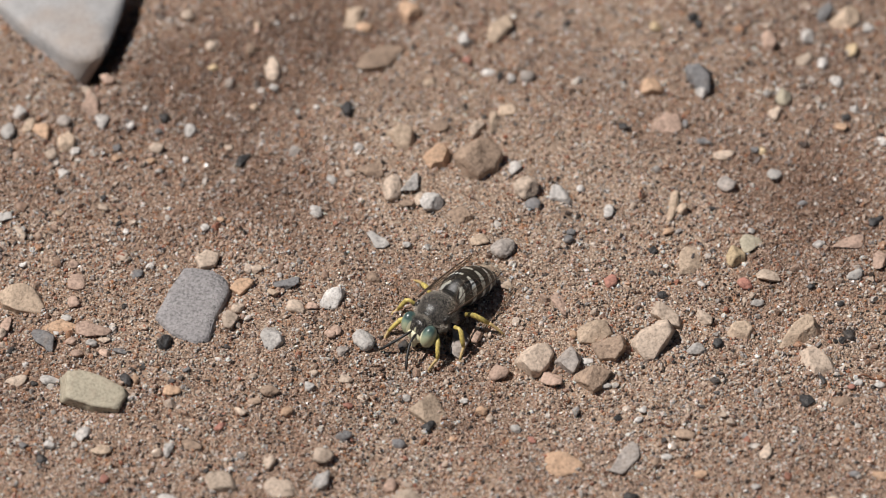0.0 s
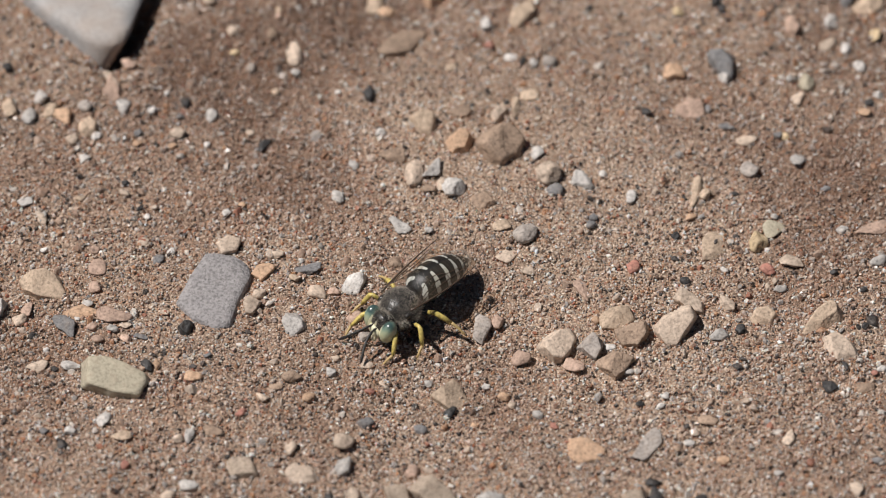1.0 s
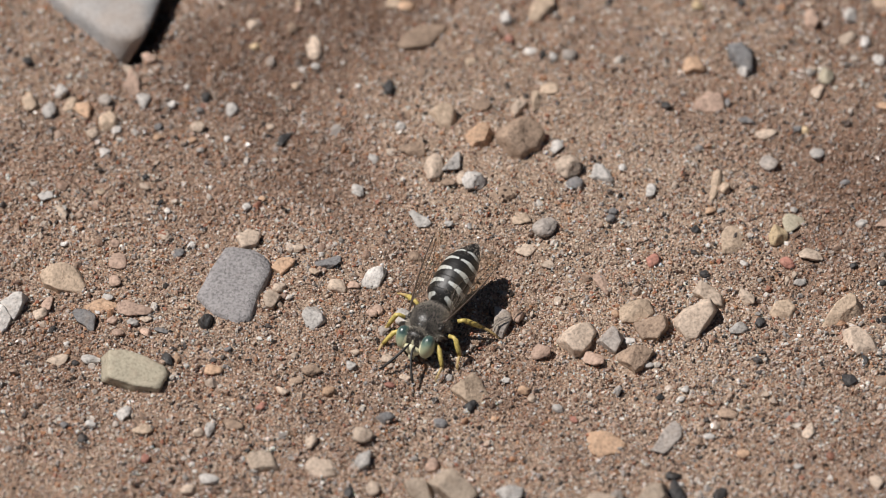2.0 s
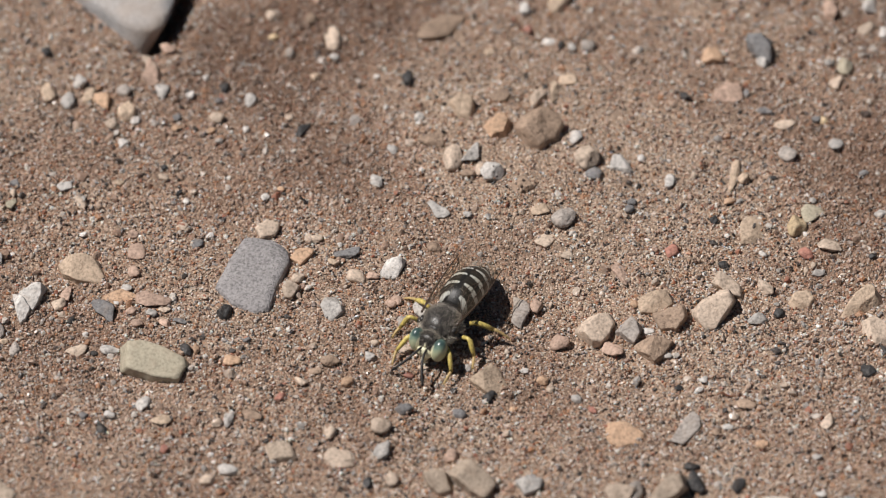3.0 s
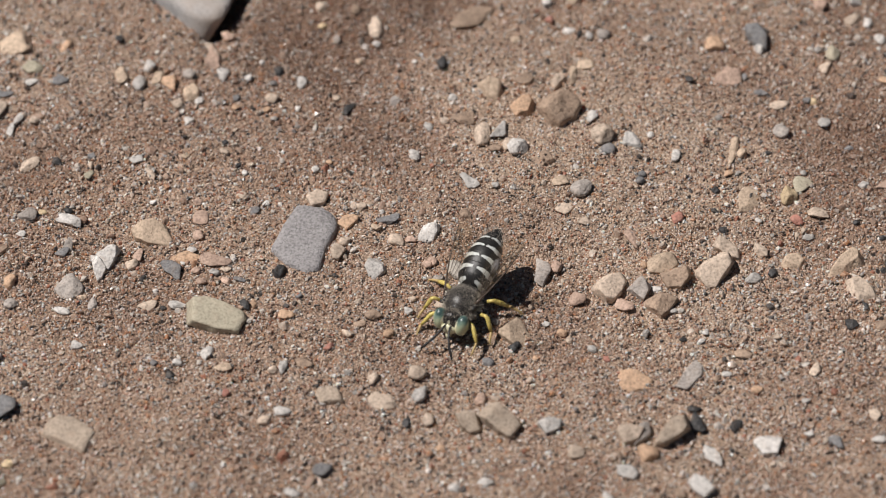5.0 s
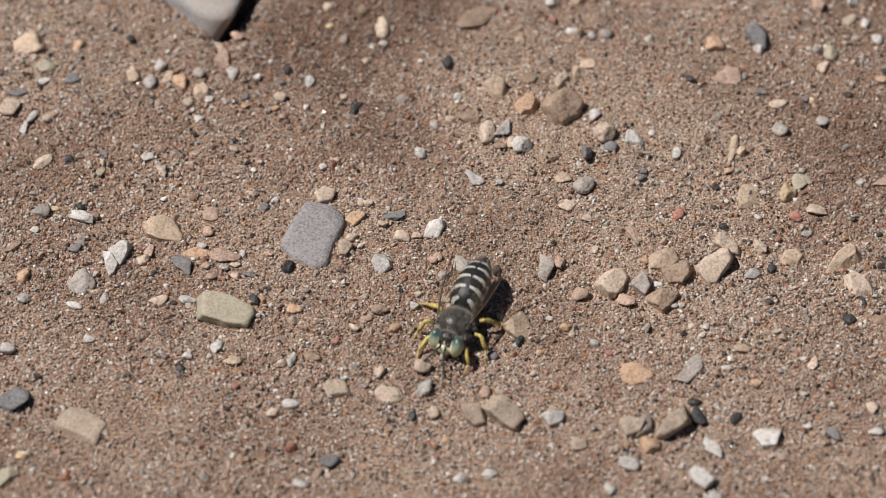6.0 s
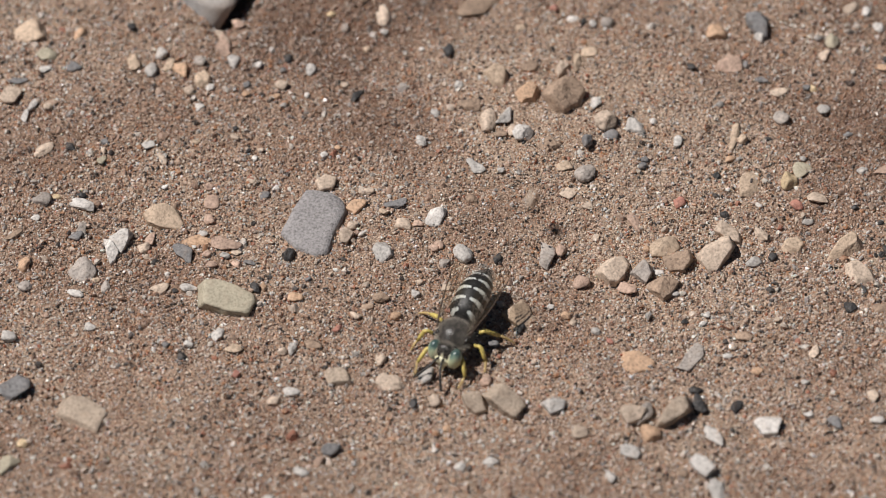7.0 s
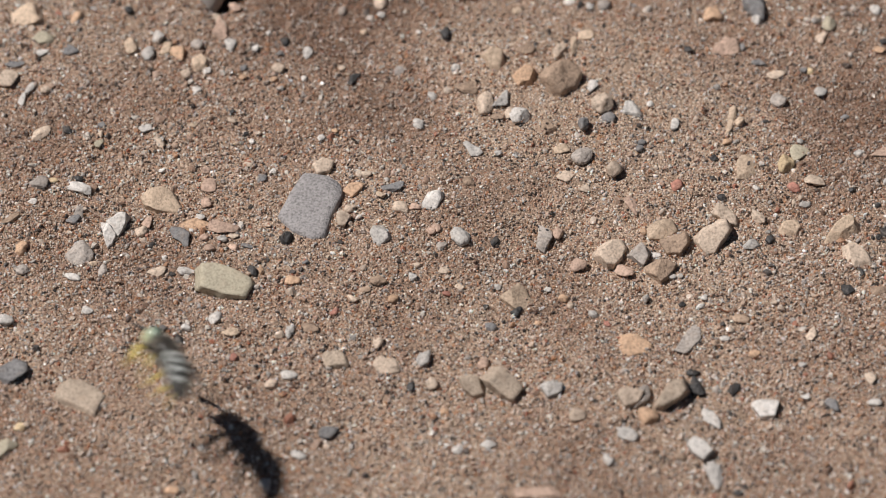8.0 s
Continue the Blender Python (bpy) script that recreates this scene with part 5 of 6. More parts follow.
stone(-24.8, 34.9, 1.57, 2.36, 0.98, -3, 701, "brown", "a", "tiny angular brown pebble lying on brown sand", bury=0.12)
stone(-16.3, 25.3, 0.71, 0.74, 0.44, -6, 702, "white", "r", "tiny rounded whitish pebble lying on brown sand")
stone(32.4, 40.1, 1.29, 1.33, 0.80, -9, 703, "black", "r", "tiny rounded blackish pebble lying on brown sand")
stone(39.1, 3.4, 1.00, 0.85, 0.59, -12, 704, "pale_grey", "r", "tiny rounded pale grey pebble lying on brown sand")
stone(45.7, 8.3, 1.29, 0.90, 0.49, -15, 705, "slate", "a", "tiny angular dark slate-grey pebble lying on brown sand", bury=0.12)
stone(-24.1, 39.1, 1.00, 1.03, 0.62, -18, 706, "tan", "r", "tiny rounded tan pebble lying on brown sand")
stone(-21.6, 39.6, 0.71, 0.74, 0.44, 19, 707, "white", "r", "tiny rounded whitish pebble lying on brown sand")
stone(-1.8, 29.9, 1.72, 1.37, 0.41, 16, 708, "tan", "f", "small flat tan pebble bedded flat in brown sand", bury=0.05)
stone(-48.7, 6.3, 1.29, 0.90, 0.59, 13, 709, "tan", "r", "tiny rounded tan pebble lying on brown sand")
stone(-36.5, 20.8, 1.14, 0.85, 0.59, 10, 710, "slate", "r", "tiny rounded dark slate-grey pebble lying on brown sand")
stone(-15.1, 19.8, 0.71, 0.74, 0.44, 7, 711, "white", "r", "tiny rounded whitish pebble lying on brown sand")
stone(16.2, 2.9, 1.14, 0.99, 0.69, 4, 712, "slate", "a", "tiny angular dark slate-grey pebble lying on brown sand", bury=0.12)
stone(-45.7, -18.1, 1.63, 1.14, 0.79, 1, 713, "pinkish", "r", "small rounded pinkish tan pebble lying on brown sand")
stone(-46.1, -5.5, 2.45, 2.90, 0.73, -2, 714, "pinkish", "f", "small flat pinkish tan pebble bedded flat in brown sand", bury=0.05)
stone(-21.3, -8.2, 1.63, 1.14, 0.79, -5, 715, "tan", "a", "small angular tan pebble lying on brown sand", bury=0.12)
stone(-16.4, -10.4, 1.63, 1.14, 0.79, -8, 716, "pinkish", "a", "small angular pinkish tan pebble lying on brown sand", bury=0.12)
stone(-62.6, -30.1, 1.79, 1.29, 0.90, -11, 717, "pale_grey", "r", "small rounded pale grey pebble lying on brown sand")
stone(-74.2, -31.9, 2.45, 2.30, 1.52, -14, 718, "white", "a", "small angular whitish pebble lying on brown sand", bury=0.12)
stone(9.0, -30.0, 1.47, 1.29, 0.90, -17, 719, "pale_grey", "a", "tiny angular pale grey pebble lying on brown sand", bury=0.12)
stone(11.0, -32.0, 1.30, 1.12, 0.33, -20, 720, "red", "f", "tiny flat reddish pebble bedded flat in brown sand", bury=0.05)
stone(-51.7, -33.8, 1.14, 0.97, 0.67, 17, 721, "slate", "r", "tiny rounded dark slate-grey pebble lying on brown sand")
stone(-62.2, -20.8, 1.14, 0.81, 0.56, 14, 722, "tan", "r", "tiny rounded tan pebble lying on brown sand")
stone(-32.0, -21.3, 1.14, 0.81, 0.56, 11, 723, "slate", "a", "tiny angular dark slate-grey pebble lying on brown sand", bury=0.12)
stone(-16.6, -23.5, 1.30, 1.57, 0.81, 8, 724, "pale_grey", "a", "tiny angular pale grey pebble lying on brown sand", bury=0.12)
stone(-23.4, -26.2, 1.79, 1.26, 0.79, 5, 725, "brown", "r", "small rounded brown pebble lying on brown sand")
stone(-6.2, -28.8, 0.82, 0.84, 0.51, 2, 726, "black", "r", "tiny rounded blackish pebble lying on brown sand")
stone(5.8, -28.3, 1.14, 1.18, 0.71, -1, 727, "cream", "r", "tiny rounded cream pebble lying on brown sand")
stone(38.4, -40.6, 1.30, 0.97, 0.67, -4, 728, "pale_grey", "r", "tiny rounded pale grey pebble lying on brown sand")
stone(34.7, -28.8, 0.98, 0.81, 0.56, -7, 729, "cream", "r", "tiny rounded cream pebble lying on brown sand")
stone(2.6, -25.1, 1.14, 0.81, 0.56, -10, 730, "white", "r", "tiny rounded whitish pebble lying on brown sand")
# the lens is focused on a chip beside the grey slab
cam.data.dof.use_dof, cam.data.dof.focus_object, cam.data.dof.aperture_fstop = True, focus_stone, 17.0

def twig(x, y, length, turn, thick, label):
    """A broken bit of dry plant stem lying on the sand; mm."""
    bm = bmesh.new()
    n_at = 7
    line = [(length * (k / (n_at - 1) - 0.5), 0.25 * math.sin(k * 1.1), 0.12 * math.sin(k * 0.9)) for k in range(n_at)]
    tube(bm, line, [thick * (0.6 + 0.4 * math.sin(0.5 + k * 0.4)) for k in range(n_at)], 7)
    ob = part("plant_fragment", bm, twig_brown, None)
    ob.matrix_world = pose(x * MM, y * MM, (relief(x, y) + 0.15) * MM, 0, 4, turn)
    return tagged(ob, label, "plant fragment")


# ---- sand wasp ----
def part(name, bm, material, parent, label="", smooth=True):
    """One mesh under a thing or a part; the bmesh is in mm."""
    me = bpy.data.meshes.new(name)
    bmesh.ops.scale(bm, vec=(MM, MM, MM), verts=bm.verts)
    bm.to_mesh(me)
    bm.free()
    if smooth:
        me.polygons.foreach_set("use_smooth", [True] * len(me.polygons))
    for m in material if isinstance(material, (list, tuple)) else [material]:
        me.materials.append(m)
    ob = new(name, me)
    ob.parent = parent
    if label:
        ob["label"] = label
    return ob


def lathe(profile, around=40, squash=1.0, pale=None):
    """A body of rings along -y: profile of (y, radius, rise). pale(v, angle) picks the second material."""
    bm = bmesh.new()
    rings = []
    for y, r, rise in profile:
        rings.append([bm.verts.new((r * math.sin(k * math.tau / around), y, rise + squash * r * math.cos(k * math.tau / around))) for k in range(around)])
    for i in range(len(rings) - 1):
        for k in range(around):
            f = bm.faces.new((rings[i][k], rings[i + 1][k], rings[i + 1][(k + 1) % around], rings[i][(k + 1) % around]))
            if pale:
                angle = ((k + 0.5) / around * math.tau + math.pi) % math.tau - math.pi
                f.material_index = int(pale((i + 0.5) / (len(rings) - 1), angle))
    bm.faces.new(rings[0])
    bm.faces.new(rings[-1][::-1])
    bmesh.ops.recalc_face_normals(bm, faces=bm.faces)
    return bm


def ball(bm, centre, axes, turn=(0, 0, 0), detail=3):
    made = bmesh.ops.create_icosphere(bm, subdivisions=detail, radius=1.0)["verts"]
    m = pose(*centre, *turn) @ Matrix.Diagonal((*axes, 1))
    bmesh.ops.transform(bm, matrix=m, verts=made)
    return made


def tube(bm, points, radii, around=10):
    """A round limb through points, in mm."""
    points = [Vector(q) for q in points]
    rings = []
    for i, q in enumerate(points):
        way = (points[min(i + 1, len(points) - 1)] - points[max(i - 1, 0)]).normalized()
        side = way.cross(Vector((0.13, 0.2, 1.0))).normalized()
        up = side.cross(way)
        rings.append([bm.verts.new(q + radii[i] * (math.cos(k * math.tau / around) * side + math.sin(k * math.tau / around) * up)) for k in range(around)])
    for a, b in zip(rings, rings[1:]):
        for k in range(around):
            bm.faces.new((a[k], a[(k + 1) % around], b[(k + 1) % around], b[k]))
    bm.faces.new(rings[0][::-1])
    bm.faces.new(rings[-1])
    bmesh.ops.recalc_face_normals(bm, faces=bm.faces)


def fuzz(centre, axes, count, length, seed, lean, low=-0.4, thick=0.02, high=1.1):
    """Fine hairs standing on an oval body, as thin slivers."""
    bm = bmesh.new()
    rng = random.Random(seed)
    for _ in range(count):
        d = Vector((rng.gauss(0, 1), rng.gauss(0, 1), rng.gauss(0, 1))).normalized()
        if not low < d.z < high:
            continue
        root = Vector((centre[0] + axes[0] * d.x, centre[1] + axes[1] * d.y, centre[2] + axes[2] * d.z))
        out = Vector((d.x / axes[0], d.y / axes[1], d.z / axes[2])).normalized()
        way = (out + Vector(lean) + Vector((rng.gauss(0, 0.25), rng.gauss(0, 0.25), rng.gauss(0, 0.25)))).normalized()
        side = way.cross(Vector((rng.gauss(0, 1), rng.gauss(0, 1), rng.gauss(0, 1)))).normalized() * thick
        tip = root + way * length * rng.uniform(0.6, 1.2)
        a, b, c = bm.verts.new(root + side), bm.verts.new(root - side), bm.verts.new(tip)
        e = bm.verts.new(root + way.cross(side))
        bm.faces.new((a, b, c))
        bm.faces.new((b, e, c))
        bm.faces.new((e, a, c))
    return bm


wasp = new("sand_wasp")
tagged(wasp, "black sand wasp with white-banded abdomen, green eyes and yellow legs", "wasp")

# thorax
bm = bmesh.new()
ball(bm, (0, 0.1, 3.2), (2.5, 2.6, 1.9), detail=4)
ball(bm, (0, 1.75, 3.15), (1.75, 1.0, 1.35))
ball(bm, (0, -1.75, 3.35), (1.7, 1.15, 1.3))
for side in (-1, 1):
    ball(bm, (side * 2.2, 1.0, 3.75), (0.38, 0.55, 0.35))
thorax = part("thorax", bm, thorax_cuticle, wasp, "dark grey thorax under short grey hair")
part("thorax_hair", fuzz((0, 0.1, 3.2), (2.48, 2.58, 1.88), 9500, 0.27, 11, (0, -0.5, 0.1), low=-0.2, thick=0.015), hair_grey, thorax, smooth=False)
part("side_hair", fuzz((0, 0.2, 2.8), (2.55, 2.7, 1.7), 4200, 0.62, 12, (0, -0.3, -0.3), low=-0.8, high=0.35), hair_pale, thorax, "pale fringe of hair", smooth=False)
# head
head = new("head")
head.parent = wasp
bm = bmesh.new()
ball(bm, (0, 0, 0), (1.85, 1.05, 1.65), detail=3)
ball(bm, (0, -0.7, 0.2), (1.7, 0.7, 1.35))
skull = bm
me_head = part("skull", skull, thorax_cuticle, head)
part("head_hair", fuzz((0, -0.1, 0.15), (1.6, 1.05, 1.62), 1600, 0.55, 13, (0, 0.1, 0.2), low=0.1), hair_pale, head, smooth=False)
for side in (-1, 1):
    bm = bmesh.new()
    bmesh.ops.create_icosphere(bm, subdivisions=5, radius=1.0)
    for f in bm.faces:
        q = f.calc_center_median()
        f.material_index = int(side * q.x < -0.6 - 0.3 * q.z and q.y > -0.1 and q.z < 0.5)
    bmesh.ops.transform(bm, matrix=pose(side * 1.62, 0.15, -0.05, 0, side * 10, side * -14) @ Matrix.Diagonal((1.02, 1.14, 1.66, 1)), verts=bm.verts)
    part("eye", bm, [eye_green, face_cream], head, "large green compound eye with a cream inner rim")
    bm = bmesh.new()
    base = Vector((side * 0.38, 1.08, 0.0))
    points, radii = [base], [0.14]
    for k in range(1, 12):
        s = k / 11
        points.append(base + Vector((side * (0.3 * s + 1.7 * s * s), 3.7 * s - 0.3 * s * s, 0.2 * math.sin(3.0 * s) - 2.7 * s ** 1.4)))
        radii.append(0.15 + 0.045 * s - (0.06 if k == 11 else 0))
    tube(bm, points, radii)
    part("antenna", bm, antenna_black, head, "slender black antenna")
bm = bmesh.new()
ball(bm, (0, 0.95, -0.7), (1.12, 0.52, 0.85), (-12, 0, 0), 3)
part("clypeus", bm, face_cream, head, "cream face plate")
bm = bmesh.new()
ball(bm, (0, 0.8, -1.6), (0.45, 0.34, 0.9), (10, 0, 0), 3)
part("labrum", bm, face_cream, head, "long cream beak")
bm = bmesh.new()
ball(bm, (0, 1.0, 0.25), (0.16, 0.12, 0.6), (8, 0, 0), 2)
part("face_ridge", bm, face_cream, head, "cream line down the face")
bm = bmesh.new()
for x, z in ((0, 0.95), (-0.28, 1.2), (0.28, 1.2)):
    ball(bm, (x, 0.86 - 0.35 * (z - 0.95), z), (0.1, 0.1, 0.1), detail=2)
part("ocellus", bm, black_cuticle, head, "three tiny simple eyes")

# abdomen, hinged at its waist
abdomen = new("abdomen")
abdomen.parent = wasp


def girth(s):
    """Half width of the abdomen at s, 0 at the waist and 1 at the tip."""
    return 2.42 * (1 - (1 - min(1.0, s / 0.2)) ** 2.2 * 0.45) * (1 - max(0.0, (s - 0.38) / 0.64) ** 2.3 * 0.92)


LONG, CUTS = 9.8, (0.0, 0.16, 0.35, 0.535, 0.705, 0.855, 1.0)
for k in range(6):
    s0, s1 = CUTS[k], CUTS[k + 1]
    prof = []
    for i in range(21):
        v = i / 20
        s = s0 + (s1 - s0) * v
        lip = 1.0 + 0.035 * v - 0.02
        prof.append((-LONG * s, girth(s) * lip, 0.5 * math.sin(math.pi * s) - 0.9 * s * s))
    prof.append((-LONG * s1 + 0.02, girth(s1) * 0.93, 0.5 * math.sin(math.pi * s1) - 0.9 * s1 * s1))

    def pale(v, angle, k=k):
        a = abs(angle)
        if a > 2.2 or k == 5:
            return False
        bend = min(1.0, max(0.0, (a - 0.35) / 0.9))
        middle = 0.56 - 0.24 * bend * bend * (3 - 2 * bend) - (0.08 if k == 0 else 0)
        half = (0.165, 0.18, 0.175, 0.165, 0.145, 0)[k] * min(1.15, 0.38 + a * 0.85) * (1.0 if a < 1.1 else 0.75)
        gap = (0.34, 0.13, 0.07, 0.05, 0.09, 0)[k]
        return abs(v - middle) < half and a > gap

    tergite = part("abdomen_segment", lathe(prof, 96, 0.8, pale), [black_cuticle, pale_band], abdomen,
                   "black plate with a paired white band" if k < 5 else "black tip")
part("abdomen_hair", fuzz((0, -1.4, 0.3), (2.45, 1.5, 1.9), 420, 0.35, 14, (0, -0.6, 0.0), low=-0.2, thick=0.014), hair_pale, abdomen, smooth=False)
part("tip_hair", fuzz((0, -7.8, 0.0), (1.6, 1.85, 1.25), 1100, 0.3, 15, (0, -0.9, 0.1), low=-0.3, thick=0.02), hair_grey, abdomen, smooth=False)

# wings, hinged at the shoulders, folded back over the abdomen
WINGS = []
for side in (-1, 1):
    bm = bmesh.new()
    span, rows, cols = 11.4, 22, 6
    grid = []
    for i in range(rows + 1):
        s = i / rows
        chord = 3.1 * min(1.0, (s / 0.55 + 0.12)) * math.sqrt(max(0.0, 1 - max(0.0, (s - 0.62) / 0.39) ** 2.4)) + 0.02
        bow = 0.35 * math.sin(math.pi * s)
        grid.append([bm.verts.new((side * (bow - chord * c / cols), -span * s, 0.10 * math.sin(3 * c / cols + 4 * s))) for c in range(cols + 1)])
    for a, b in zip(grid, grid[1:]):
        for c in range(cols):
            bm.faces.new((a[c], a[c + 1], b[c + 1], b[c]))
    wing = part("wing", bm, wing_film, wasp, "clear brownish wing with dark veins")
    bm = bmesh.new()
    edge = [(side * 0.35 * math.sin(math.pi * s), -span * s, 0.04) for s in [i / 14 * 0.97 for i in range(15)]]
    tube(bm, edge, [0.15 - 0.09 * i / 14 for i in range(15)], 6)
    part("leading_vein", bm, wing_vein, wing)
    for far, bend, start in ((0.9, 0.8, 0.05), (0.8, 1.5, 0.08), (0.62, 2.2, 0.1)):
        bm = bmesh.new()
        line = []
        for i in range(12):
            s = start + (far - start) * i / 11
            line.append((side * (0.3 * math.sin(math.pi * s) - bend * math.sin(math.pi * 0.75 * (s - start) / (far - start))), -span * s, 0.08))
        tube(bm, line, [0.05] * 12, 5)
        part("vein", bm, wing_vein, wing)
    for s, a, b in ((0.45, 0.0, 0.9), (0.6, 0.2, 1.4), (0.74, 0.0, 1.0)):
        bm = bmesh.new()
        tube(bm, [(side * (0.3 - a), -span * s, 0.08), (side * (0.3 - (a + b) / 2), -span * (s + 0.02), 0.09), (side * (0.3 - b), -span * (s + 0.01), 0.08)], [0.035] * 3, 5)
        part("cross_vein", bm, wing_vein, wing)
    WINGS.append((wing, side))


# legs: femur, tibia and foot on a hip
LEGS = []


def leg(side, hip, knee, ankle, foot, fat):
    root = new("leg")
    root.parent = wasp
    root["label"] = "yellow leg with spiny amber foot"
    h, k, a, f = (Vector((side * q[0], q[1], q[2])) - Vector((side * hip[0], hip[1], hip[2])) for q in (hip, knee, ankle, foot))
    bm = bmesh.new()
    tube(bm, [h, h.lerp(k, 0.3) + Vector((0, 0, 0.1)), h.lerp(k, 0.62)], [0.32 * fat, 0.42 * fat, 0.36 * fat])
    part("femur", bm, black_cuticle, root, "black upper leg")
    bm = bmesh.new()
    tube(bm, [h.lerp(k, 0.6), k.lerp(h, 0.1), k.lerp(a, 0.12), k.lerp(a, 0.6), a], [0.34 * fat, 0.30 * fat, 0.40 * fat, 0.40 * fat, 0.27 * fat])
    for i in range(8):
        s = 0.25 + 0.09 * i
        q = k.lerp(a, s)
        tube(bm, [q, q + Vector((side * 0.35 * (1 if i % 2 else -0.4), 0.3 * (1 if i % 3 else -1), -0.25))], [0.05, 0.012], 5)
    part("tibia", bm, leg_yellow, root)
    bm = bmesh.new()
    steps = [a.lerp(f, i / 6) + Vector((0, 0, 0.16 * math.sin(math.pi * i / 6))) for i in range(7)]
    tube(bm, steps, [0.25 * fat - 0.022 * fat * i + 0.04 * (i % 2) for i in range(7)], 8)
    for i in range(1, 7):
        q = steps[i]
        tube(bm, [q, q + Vector((side * 0.38, 0.22, -0.12))], [0.045, 0.01], 5)
        tube(bm, [q, q + Vector((side * -0.2, 0.3, -0.15))], [0.045, 0.01], 5)
    part("foot", bm, leg_amber, root)
    LEGS.append((root, side, Vector((side * hip[0], hip[1], hip[2]))))


for side in (-1, 1):
    leg(side, (1.1, 2.0, 2.2), (2.9, 3.6, 2.7), (3.9, 5.0, 0.9), (3.7, 6.6, 0.1), 0.76)
    leg(side, (1.5, 0.4, 2.0), (4.2, 0.9, 3.0), (5.2, 1.6, 0.9), (5.6, 2.9, 0.1), 0.8)
    leg(side, (1.5, -1.4, 2.0), (3.6, -2.3, 2.7), (5.4, -3.4, 1.35), (7.4, -3.9, 0.1), 0.86)


# loose sand that is thrown up
def kicked_sand(seed):
    rng = np.random.default_rng(seed)
    dirs, faces = SOLID[1]
    k = 34
    at = np.stack([rng.normal(0, 1.5, k), rng.normal(0, 2.6, k), np.abs(rng.normal(0, 0.5, k)) * 0.2], 1)
    v = dirs[None] * (1 + 0.22 * rng.uniform(-1, 1, (k, len(dirs), 1))) * rng.uniform(0.1, 0.24, (k, 1, 1)) + at[:, None]
    f = faces[None] + (np.arange(k) * len(dirs))[:, None, None]
    ob = new("kicked_sand", mesh_from_arrays("kicked_sand", v.reshape(-1, 3) * MM, f.reshape(-1, 3), grains_material))
    return tagged(ob, "loose sand grains thrown back by the digging wasp", "sand", kind="stuff")


KICKED = [kicked_sand(40 + k) for k in range(6)]


twig(27.5, -30.2, 2.3, 6, 0.14, "reddish-brown broken bit of dry stem on sand")
twig(53.2, -22.0, 3.2, -3, 0.13, "dark thin broken dry stem lying on sand")
twig(3.0, -39.1, 2.0, 60, 0.1, "short brown dry stem bit on sand")
twig(15.4, -25.5, 1.6, 70, 0.12, "short brown dry stem bit on sand")

